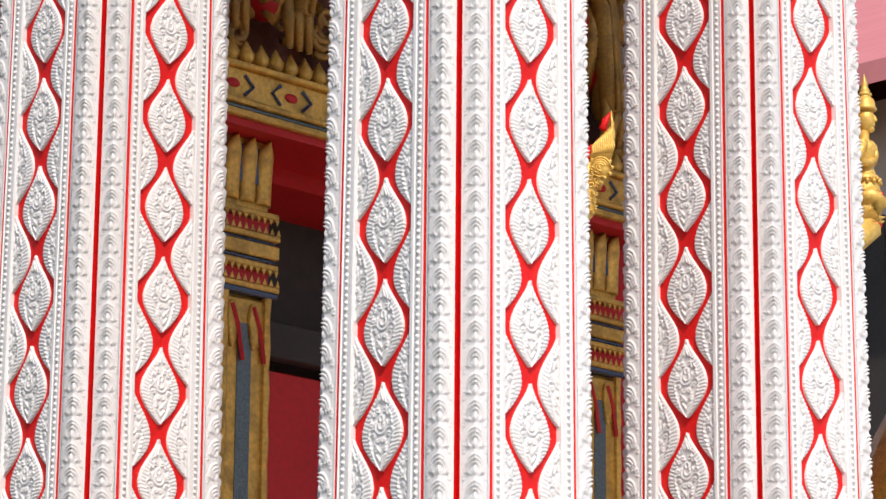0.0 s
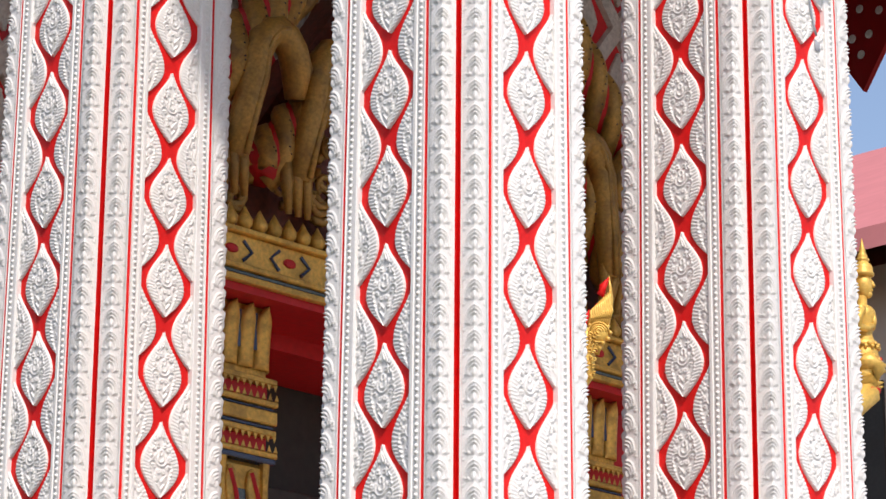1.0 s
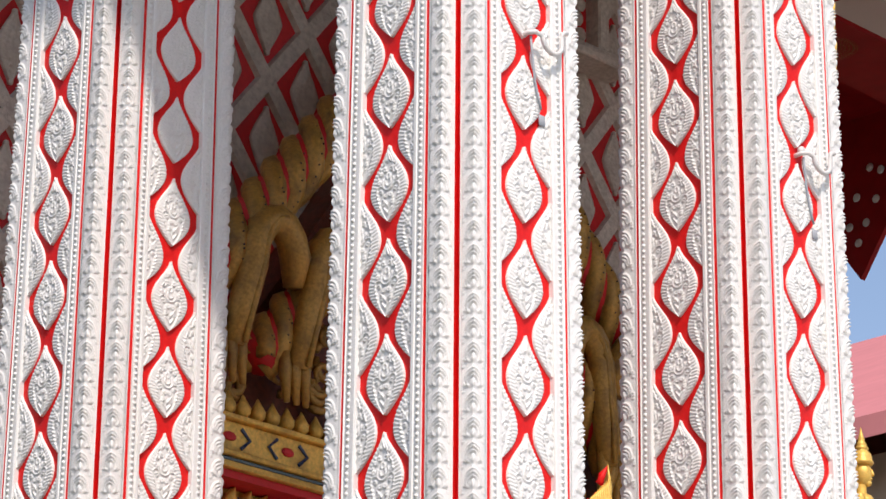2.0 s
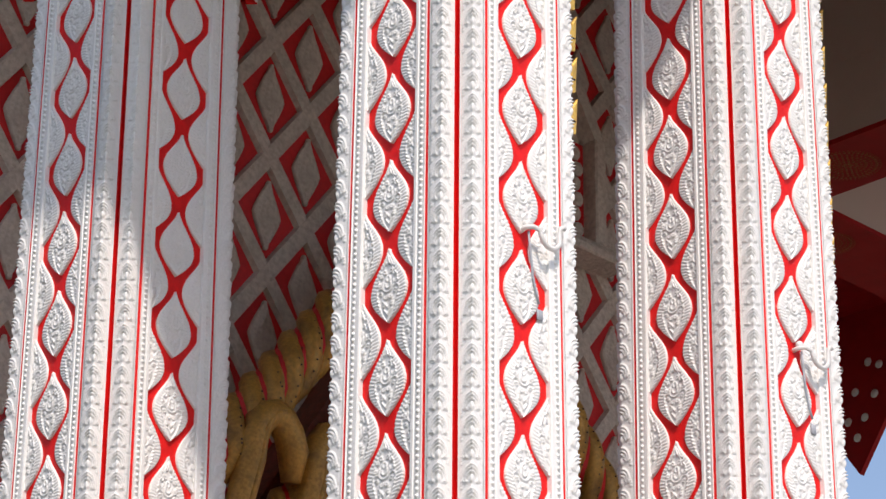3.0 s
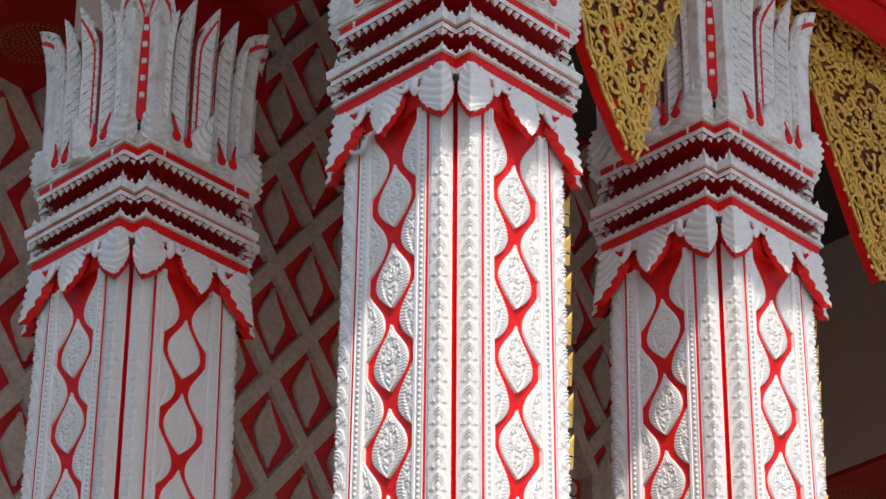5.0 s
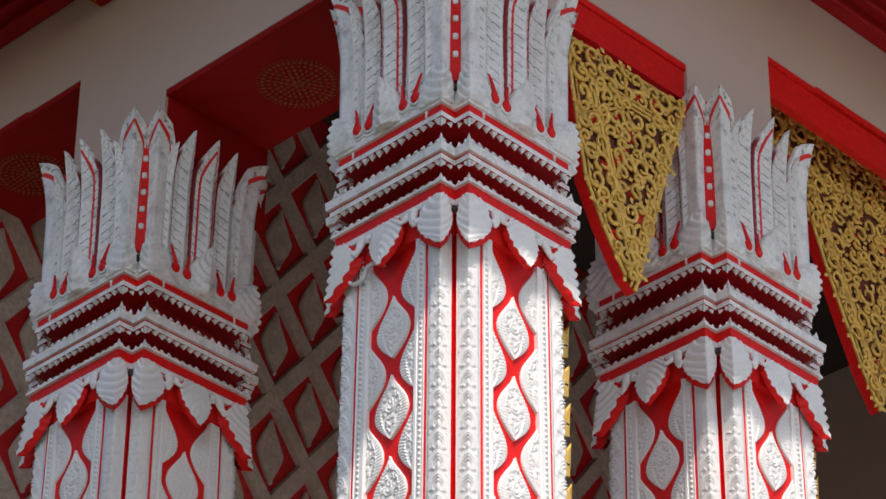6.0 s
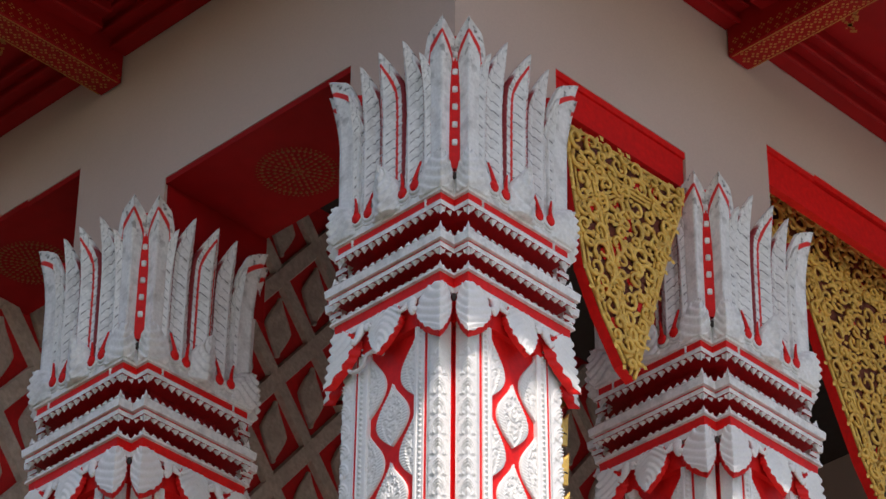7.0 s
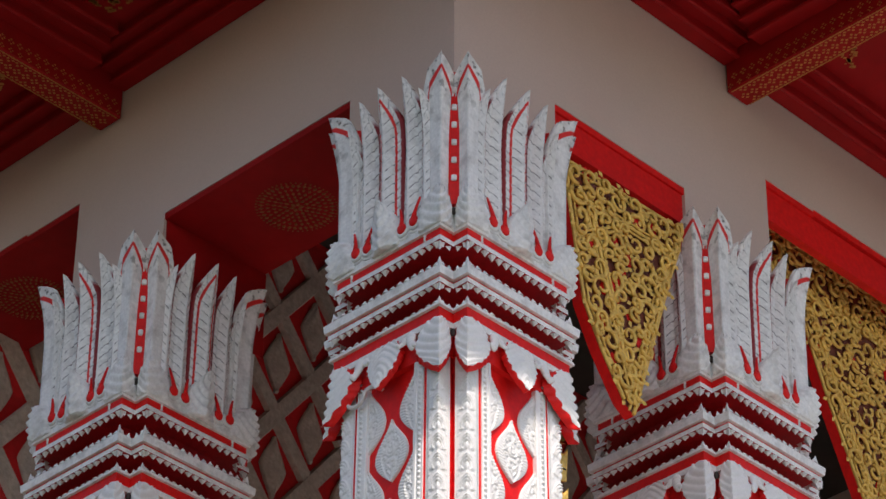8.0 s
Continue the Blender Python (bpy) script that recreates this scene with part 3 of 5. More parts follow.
def make_column(x, y, kit, phase, lift):
    """A column; phase lifts its chains of leaves and lift its capital."""
    col = thing("column", "white redented temple column with red diamond chains and petal capital", "column", pose(x, y, FLOOR), "porch columns")
    part("shaft", kit["shaft"], col)
    base = Build()
    for lo, hi, o in ((0.0, 0.16, 0.16), (0.16, 0.24, 0.12), (0.24, 0.40, 0.07), (0.40, 0.47, 0.04)):
        base.box((-OUT - o, -OUT - o, lo), (OUT + o, OUT + o, hi), 0, 0.012)
    part("plinth", base.mesh("plinth", [WHITE]), col)
    capital = part("capital", kit["capital"], col, pose(0, 0, lift))
    lean = -math.degrees(math.atan(0.018 * OUT))
    for k in range(4):
        turn, front = pose(0, 0, 0, 0, 0, -90 * k), 1 if k < 2 else 0
        for i in range(-8, 10):
            z = FIRST + phase + i * STEP
            near = 1 if k < 2 and z > 2.8 else 0
            part("leaf", kit["leaf"][near], col, turn @ pose(0, -(OUT - SUNK) * taper(z), z - FLOOR, lean + random.uniform(-0.4, 0.4), random.uniform(-0.6, 0.6)) @ Matrix.Scale(taper(z), 4))
            z += STEP / 2
            for s in (-1, 1):
                part("half_leaf", kit["half"][s, near], col, turn @ pose(0, -(OUT - SUNK) * taper(z), z - FLOOR, lean) @ Matrix.Scale(taper(z), 4))
        petals = kit["petal", front]
        for s in (-1, 1):
            part("carved_band", kit["band"][s, front], col, turn)
            part("bead_row", kit["bead"][s], col, turn)
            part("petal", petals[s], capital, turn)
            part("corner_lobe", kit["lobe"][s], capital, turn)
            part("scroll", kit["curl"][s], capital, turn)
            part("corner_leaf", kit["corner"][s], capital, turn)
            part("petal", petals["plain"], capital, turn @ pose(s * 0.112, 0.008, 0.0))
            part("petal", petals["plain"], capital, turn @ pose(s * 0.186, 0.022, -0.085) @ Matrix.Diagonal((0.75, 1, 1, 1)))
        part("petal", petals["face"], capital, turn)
        for row in kit["teeth"]:
            part("tooth_row", row, capital, turn)
        part("hanging_leaf", kit["hang"], capital, turn)
        part("crown_collar", kit["collar"], capital, turn)
        part("stud_strip", kit["studs"], capital, turn)
    return col


near_kit, far_kit = column_kit(True), column_kit(False)
make_column(0.25, 0.25, near_kit, 0.012, -0.012)
for cx, cy in ((0.25, 1.968), (1.671, 0.25)):
    make_column(cx, cy, near_kit, 0.055, 0.026)
for cx, cy in ((6.59, 1.968), (5.169, 0.25), (6.59, 0.25)):
    make_column(cx, cy, far_kit, 0.055, 0.026)

# ---- floor, ground and beams ----
def slab(name, lo, hi, mat, label, category="", kind="structure", bevel=0.0):
    b = Build()
    b.box(lo, hi, 0, bevel)
    return tagged(new(name, b.mesh(name, [mat])), label, category, kind=kind)


# Both unseen: dark ground limits bounce light, the pale forecourt adds it in front.
slab("ground", (-400, -400, -0.5), (400, 400, 0), DARK_GROUND, "unseen dark ground round the temple that keeps bounce light low", "ground")
slab("pavement", (-5.6, -30, -0.2), (30, -0.55, 0.012), COURT, "unseen pale forecourt added to bounce light onto the porch", "pavement")
slab("floor", (-0.45, -0.45, 0.004), (8.5, 9.0, FLOOR), MARBLE, "raised stone porch floor", "floor", bevel=0.02)
MID = 3.42  # the porch is the same on either side of this line
FAR_EAVE = 9.54
UNDER, HIGH, SOFFIT, FACE, BACK = 8.915, 9.26, 9.745, 0.06, 0.62


def beam(name, runs, axis, mirrored=False):
    """A white plastered beam along x or y: runs of (start, end, underside), with the red painted underside set below it."""
    b = Build()
    top, runs = HIGH + 0.03, [(a, e, z, None) for a, e, z in runs] + [(runs[0][0], runs[-1][1], HIGH, SOFFIT)]
    for a, e, z, whole in runs:
        lo, hi = (FACE, a), (BACK, e)
        for z0, z1, s, inset in (((top, SOFFIT, 0, 0.0),) if whole else ((z + 0.03, top, 0, 0.0), (z, z + 0.03, 0 if z < 8.6 else 1, 0.004 if z > 8.6 else 0.0))):
            if z1 - z0 < 0.002:
                continue
            p, q = (lo[0] + inset, lo[1]), (hi[0] - inset, hi[1])
            if axis == "x":
                p, q = (p[1], p[0]), (q[1], q[0])
            if mirrored:
                p, q = (2 * MID - q[0], p[1]), (2 * MID - p[0], q[1])
            b.box((*p, z0), (*q, z1), s)
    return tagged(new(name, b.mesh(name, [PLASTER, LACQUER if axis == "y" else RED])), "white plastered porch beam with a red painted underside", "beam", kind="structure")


beam("beam_side", [(0.06, 0.62, 8.55), (0.62, 1.70, UNDER), (1.70, 2.27, 8.55), (2.27, 2.62, HIGH - 0.012), (2.62, 9.0, HIGH)], "y")
beam("beam_front", [(0.62, 1.39, UNDER), (1.39, 1.93, 8.55), (1.93, 2.25, HIGH - 0.012), (2.25, 4.91, HIGH), (4.91, 5.45, 8.55), (5.45, 6.22, UNDER)], "x")
beam("beam_far_side", [(0.06, 0.62, 8.55), (0.62, 1.70, UNDER), (1.70, 2.27, 8.55), (2.27, 9.0, HIGH)], "y", True)


w = Build()
w.box((2 * MID - FACE + 0.002, 3.68, HIGH + 0.03), (9.4, 4.24, SOFFIT))
w.box((2 * MID - FACE + 0.002, 3.684, HIGH), (9.4, 4.236, HIGH + 0.03), 1)
tagged(new("beam_wing", w.mesh("beam_wing", [PLASTER, LACQUER])), "white plastered wing beam with a red painted underside", "beam", kind="structure")


def fillet(name, lo, hi):
    return slab(name, lo, hi, RED, "red painted fillet board under the beam", "trim")


fillet("trim_front", (0.625, FACE + 0.012, UNDER - 0.145), (1.386, FACE + 0.05, UNDER - 0.003))
fillet("trim_front_wide", (1.935, FACE + 0.012, HIGH - 0.175), (4.9, FACE + 0.05, HIGH - 0.015))

# Thin dark red sheets over the white pier sides stand in for shade.
for name, lo, hi in (("trim_pier_side", (FACE + 0.012, 1.692, 8.5), (BACK, 1.697, UNDER - 0.002)), ("trim_pier_corner", (FACE + 0.012, 0.623, 8.5), (BACK, 0.628, UNDER - 0.002)),
                     ("trim_pier_front", (1.382, FACE + 0.055, 8.5), (1.387, BACK, UNDER - 0.002)), ("trim_pier_far", (1.933, FACE + 0.055, 8.5), (1.938, BACK, HIGH - 0.02)), ("trim_pier_rear", (FACE + 0.012, 2.273, 8.5), (BACK, 2.278, HIGH - 0.02))):
    slab(name, lo, hi, LACQUER, "dark red sheet standing for shade on the pier side under the beam", "trim")


def medallion(x, y, z, r):
    """A round gold stencil of dotted rings and petals on a red underside."""
    b = Build()
    for ring, count, size in ((0.12, 6, 0.024), (0.28, 12, 0.022), (0.42, 18, 0.018), (0.56, 24, 0.02), (0.72, 30, 0.018), (0.88, 40, 0.022), (1.0, 52, 0.012)):
        for i in range(count):
            a = 2 * math.pi * (i + 0.5 * (count % 4 == 0)) / count
            c, s, d = math.cos(a), math.sin(a), size * r / 0.17
            p = Vector((r * ring * c, r * ring * s, 0))
            e, g = Vector((c, s, 0)) * d * 0.62, Vector((-s, c, 0)) * d * 0.42
            b.add([p - e, p + g, p + e, p - g, p + Vector((0, 0, -0.003))], [(0, 1, 4), (1, 2, 4), (2, 3, 4), (3, 0, 4)])
    ob = new("medallion", b.mesh("medallion", [FADED_GOLD]))
    ob.location = (x, y, z - 0.002)
    return tagged(ob, "round gold stencilled flower medallion on the red underside", "medallion", "underside medallions")


medallion(0.375, 1.25, UNDER, 0.165)
medallion(0.36, 2.95, HIGH, 0.165)
medallion(2 * MID - 0.34, 1.15, UNDER, 0.165)
medallion(2 * MID - 0.34, 3.22, HIGH, 0.19)
medallion(7.28, 3.98, HIGH, 0.17)

# ---- eaves ----
EAVE_X, EAVE_Y = -1.50, -1.71


def eaves():
    """The boarded underside of the eaves, with stepped mouldings along the beams and round the coffers."""
    b = Build()
    far = FAR_EAVE
    b.box((EAVE_X, EAVE_Y, 9.91), (far, FACE, 10.02))
    b.box((EAVE_X, FACE, 9.91), (FACE, 9.0, 10.02))
    b.box((2 * MID - FACE, FACE, 9.91), (far, 9.0, 10.02))
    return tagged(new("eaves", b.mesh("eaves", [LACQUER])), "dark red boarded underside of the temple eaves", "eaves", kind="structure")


def moulding(a, b, inward):
    """Three stepped boards from a to b, stepping towards the side 'inward' points to."""
    m = Build()
    a, b, n = Vector(a), Vector(b), Vector(inward)
    for z0, z1, w in ((SOFFIT, 9.80, 0.075), (9.80, 9.85, 0.13), (9.85, 9.912, 0.175)):
        c = [a, b, b + n * w, a + n * w]
        m.add([(p.x, p.y, z0) for p in c] + [(p.x, p.y, z1) for p in c], [(0, 3, 2, 1), (4, 5, 6, 7), (0, 1, 5, 4), (1, 2, 6, 5), (2, 3, 7, 6), (3, 0, 4, 7)])
        r = [p + n * (w if i > 1 else 0) for i, p in enumerate((a, b, b, a))]
        m.tube([(p.x, p.y, z0 + 0.006) for p in (r[2], r[3])], 0.012, 6)
    return tagged(new("moulding", m.mesh("moulding", [LACQUER])), "stepped dark red moulding round an eaves coffer", "moulding", kind="structure")


eaves()
RAIL_Y, RAIL_X = (2.03, 2.165), (1.697, 1.83)


def outrigger(lo, hi, axis):
    """A square red bracket beam with stencilled gold lozenges on its sides and underside."""
    ob = thing("bracket_beam", "red bracket beam with gold stencilled lozenges under the eaves", "beam", group="eaves bracket beams")
    b = Build()
    b.box(lo, hi, 0, 0.008)
    part("timber", b.mesh("timber", [LACQUER]), ob)
    g = Build()
    i = 0 if axis == "x" else 1
    j = 1 - i
    length, width, height = hi[i] - lo[i], hi[j] - lo[j], hi[2] - lo[2]

    def lozenge(along, across, face, r):
        for sgn_a, sgn_b in ((1, 0), (-1, 0), (0, 1), (0, -1)):
            pts = []
            for da, dc in ((0.55 * r * sgn_a + 0, 0.55 * r * sgn_b), ):
                for k in range(4):
                    ca, cc = (0.36 * r, 0, -0.36 * r, 0)[k], (0, 0.3 * r, 0, -0.3 * r)[k]
                    p = [0, 0, 0]
                    p[i] = lo[i] + along + da + ca
                    if face == "under":
                        p[j], p[2] = lo[j] + across + dc + cc, lo[2] - 0.002
                    else:
                        p[j], p[2] = (lo[j] - 0.002 if face == "near" else hi[j] + 0.002), lo[2] + across + dc + cc
                    pts.append(p)
            g.add(pts, [(0, 1, 2, 3)])
    n = int(length / 0.048)
    for a in range(n):
        for c in range(3):
            lozenge((a + 0.5 + 0.5 * (c % 2)) * length / (n + 1), (c + 0.5) * width / 3, "under", 0.024)
        for face in ("near", "far"):
            lozenge((a + 0.5) * length / n, 0.022, face, 0.016)
            lozenge((a + 1.0) * length / (n + 1), 0.065, face, 0.020)
    for c in (0.006, width - 0.010):
        p, q = [0, 0, lo[2] - 0.0025], [0, 0, lo[2] - 0.0005]
        p[i], q[i], p[j], q[j] = lo[i] + 0.02, hi[i] - 0.02, lo[j] + c, lo[j] + c + 0.005
        g.box(p, q)
    part("stencil", g.mesh("stencil", [DIM_GOLD]), ob, label="gold stencilled lozenges")
    return ob


outrigger((EAVE_X + 0.1, RAIL_Y[0], 9.60), (FACE - 0.003, RAIL_Y[1], 9.905), "x")
outrigger((RAIL_X[0], EAVE_Y + 0.1, 9.60), (RAIL_X[1], FACE - 0.003, 9.905), "y")
moulding((FACE - 0.002, -0.05, 0), (FACE - 0.002, RAIL_Y[0] - 0.003, 0), (-1, 0, 0))
moulding((FACE - 0.002, RAIL_Y[1] + 0.003, 0), (FACE - 0.002, 6.0, 0), (-1, 0, 0))
moulding((EAVE_X + 0.1, RAIL_Y[0] - 0.003, 0), (-0.14, RAIL_Y[0] - 0.003, 0), (0, -1, 0))
moulding((EAVE_X + 0.1, RAIL_Y[1] + 0.003, 0), (-0.14, RAIL_Y[1] + 0.003, 0), (0, 1, 0))
moulding((-0.05, FACE - 0.002, 0), (RAIL_X[0] - 0.003, FACE - 0.002, 0), (0, -1, 0))
moulding((RAIL_X[1] + 0.003, FACE - 0.002, 0), (8.0, FACE - 0.002, 0), (0, -1, 0))
moulding((RAIL_X[0] - 0.003, EAVE_Y + 0.1, 0), (RAIL_X[0] - 0.003, -0.14, 0), (-1, 0, 0))
moulding((RAIL_X[1] + 0.003, EAVE_Y + 0.1, 0), (RAIL_X[1] + 0.003, -0.14, 0), (1, 0, 0))
for x, y, sx, sy in ((-0.20, RAIL_Y[0] - 0.20, -1, -1), (-0.20, RAIL_Y[1] + 0.20, -1, 1), (RAIL_X[0] - 0.20, -0.20, -1, -1), (RAIL_X[1] + 0.20, -0.20, 1, -1)):
    g = Build()
    for i in range(150):
        a, c = random.random(), random.random()
        if a + c < 1:
            px, py, r = x + sx * a * 0.24, y + sy * c * 0.24, random.uniform(0.006, 0.014)
            g.add([(px - r, py, 9.907), (px, py - r, 9.907), (px + r, py, 9.907), (px, py + r, 9.907)], [(0, 1, 2, 3)])
    tagged(new("coffer_corner", g.mesh("coffer_corner", [DIM_GOLD])), "gold stencilled corner of an eaves coffer", "stencil", "coffer corners", "stuff")
for name, lo, hi in (("fascia_front", (EAVE_X - 0.05, EAVE_Y - 0.05, SOFFIT), (FAR_EAVE + 0.05, EAVE_Y, 10.02)), ("fascia_side", (EAVE_X - 0.05, EAVE_Y + 0.002, SOFFIT), (EAVE_X, 9.0, 10.02))):
    slab(name, lo, hi, LACQUER, "dark red eaves board", "trim")
r = Build()
x0, x1, y0 = EAVE_X - 0.2, FAR_EAVE + 0.2, EAVE_Y - 0.2
r.add([(x0, y0, 10.024), (MID, y0 + 1.2, 14.2), (MID, 9.2, 14.2), (x0, 9.2, 10.024), (x1, y0, 10.024), (x1, 9.2, 10.024)], [(0, 1, 2, 3), (1, 4, 5, 2), (0, 4, 1), (3, 2, 5)])
tagged(new("roof", r.mesh("roof", [TILE])), "steep red tiled temple roof", "roof", kind="structure")
slab("ceiling", (BACK + 0.003, BACK + 0.003, 10.75), (2 * MID - BACK - 0.003, 3.29, 10.85), DARK, "dark timber porch ceiling", "ceiling")
for name, lo, hi in (("wall_upper_front", (FACE, FACE + 0.3, SOFFIT + 0.002), (2 * MID - FACE, BACK, 10.85)), ("wall_upper_side", (FACE + 0.3, BACK + 0.002, SOFFIT + 0.002), (BACK, 9.0, 10.85)),
                     ("wall_upper_far", (2 * MID - BACK, BACK + 0.002, SOFFIT + 0.002), (2 * MID - FACE - 0.3, 9.0, 10.85))):
    slab(name, lo, hi, PLASTER, "plastered wall over the porch beams", "wall")


# ---- the hall's front wall with its lattice ----
WALL = 3.30
AXIS = 2.96  # the doorway's middle
DOOR = (2.02, 3.90, 5.10)
w = Build()
for lo, hi in (((0.30, WALL, FLOOR), (DOOR[0], WALL + 0.45, 10.85)), ((DOOR[1], WALL, FLOOR), (5.62, WALL + 0.45, 10.85)), ((DOOR[0], WALL, DOOR[2]), (DOOR[1], WALL + 0.45, 10.85))):
    w.box(lo, hi)
wall = tagged(new("wall_hall", w.mesh("wall_hall", [GROUND_RED])), "red hall wall with a raised stucco lattice of diamonds", "wall", kind="structure")
LX, LZ, AX, AZ = 0.238, 0.299, 2.136, 9.30   # half the lattice's width and height; the middle of one diamond
slope = LZ / LX
for sign in (-1, 1):
    for k in range(-24, 24):
        # bars between the diamonds: the lines on which (x / LX -+ z / LZ) is odd
        c = 2 * k + 1
        pts = []
        for x in (0.32, 5.60):
            pts.append((x, AZ + sign * LZ * ((x - AX) / LX - c)))
        (xa, za), (xb, zb) = pts
        lo, hi = 5.46, 10.7
        if min(za, zb) > hi or max(za, zb) < lo:
            continue

        def clip(x, z, lim):
            return x + (lim - z) * (xb - xa) / (zb - za), lim
        if za < lo: xa2, za2 = clip(xa, za, lo)
        elif za > hi: xa2, za2 = clip(xa, za, hi)
        else: xa2, za2 = xa, za
        if zb < lo: xb2, zb2 = clip(xb, zb, lo)
        elif zb > hi: xb2, zb2 = clip(xb, zb, hi)
        else: xb2, zb2 = xb, zb
        d = Vector((xb2 - xa2, 0, zb2 - za2)).normalized()
        n = Vector((-d.z, 0, d.x)) * 0.046
        y = WALL - (0.030 if sign > 0 else 0.028)
        a, e = Vector((xa2, 0, za2)), Vector((xb2, 0, zb2))
        back, front = Vector((0, WALL + 0.002, 0)), Vector((0, y, 0))
        l = Build()
        l.add([a - n + back, a + n + back, e + n + back, e - n + back, a - n * 0.8 + front, a + n * 0.8 + front, e + n * 0.8 + front, e - n * 0.8 + front],
              [(4, 5, 6, 7), (0, 4, 7, 3), (1, 2, 6, 5), (0, 1, 5, 4), (2, 3, 7, 6)])
        part("lattice_bar", l.mesh("lattice_bar", [STUCCO]), wall)


def lozenge_mesh():
    """A rhombic stucco boss with softly rounded flanks and a bead at either tip."""
    def place(a, v, low=False):
        wd = 0.084 * (1 - abs(2 * v - 1) ** 1.25)
        h = -0.002 if low else 0.016 + 0.012 * (1 - a * a) + 0.010 * noise.noise((a * 2.2, v * 5, 1.7)) * (1 - a * a)
        return (a * max(0.006, wd), -h, (v - 0.5) * 0.34)
    b = field(10, 20, place, skirt=lambda a, v: place(a, v, True))
    for z in (-0.162, 0.162):
        b.ball((0, -0.014, z), 0.014, 7, 5)
    return b.mesh("lozenge", [STUCCO], True)


lozenge = lozenge_mesh()
for i in range(-8, 16):
    for j in range(-18, 6):
        if (i + j) % 2:
            continue
        x, z = AX + i * LX, AZ + j * LZ
        if 0.4 < x < 5.5 and 5.4 < z < 10.6 and not (2.0 < x < 3.9 and z < 6.4):
            part("lozenge", lozenge, wall, pose(x, WALL, z, 0, random.uniform(-1.5, 1.5), 0))

niche = thing("window_head", "grey stucco window head with a ledge on the lattice wall", "window frame", kind="structure")
b = Build()
b.box((4.27, WALL - 0.14, 8.02), (4.35, WALL + 0.003, 8.62), 0, 0.01)
part("post", b.mesh("post", [STUCCO]), niche)
b = Build()
b.add([(4.28, WALL - 0.13, 8.60), (4.36, WALL - 0.13, 8.60), (4.14, WALL - 0.13, 8.98), (4.08, WALL - 0.13, 8.92), (4.28, WALL + 0.002, 8.60), (4.36, WALL + 0.002, 8.60), (4.14, WALL + 0.002, 8.98), (4.08, WALL + 0.002, 8.92)],
      [(0, 1, 2, 3), (0, 4, 5, 1), (1, 5, 6, 2), (2, 6, 7, 3), (3, 7, 4, 0)])
part("rake", b.mesh("rake", [STUCCO]), niche)
b = Build()
b.box((3.60, WALL - 0.20, 7.92), (4.46, WALL + 0.003, 7.97), 0, 0.008)
b.box((3.60, WALL - 0.16, 7.971), (4.42, WALL + 0.003, 8.018), 0, 0.008)
part("ledge", b.mesh("ledge", [STUCCO]), niche)
b = Build()
b.box((3.60, WALL - 0.05, 8.02), (4.268, WALL + 0.003, 8.60))
part("panel", b.mesh("panel", [GROUND_RED]), niche)
b = Build()
for i in range(6):
    b.ball((4.20 - 0.02 * (i % 2), WALL - 0.07, 8.10 + 0.085 * i), 0.042, 8, 5, 0, (1, 0.5, 1))
part("carving", b.mesh("carving", [STUCCO], True), niche)

# ---- the gilt doorway ----
YG = 3.02  # plane of its front


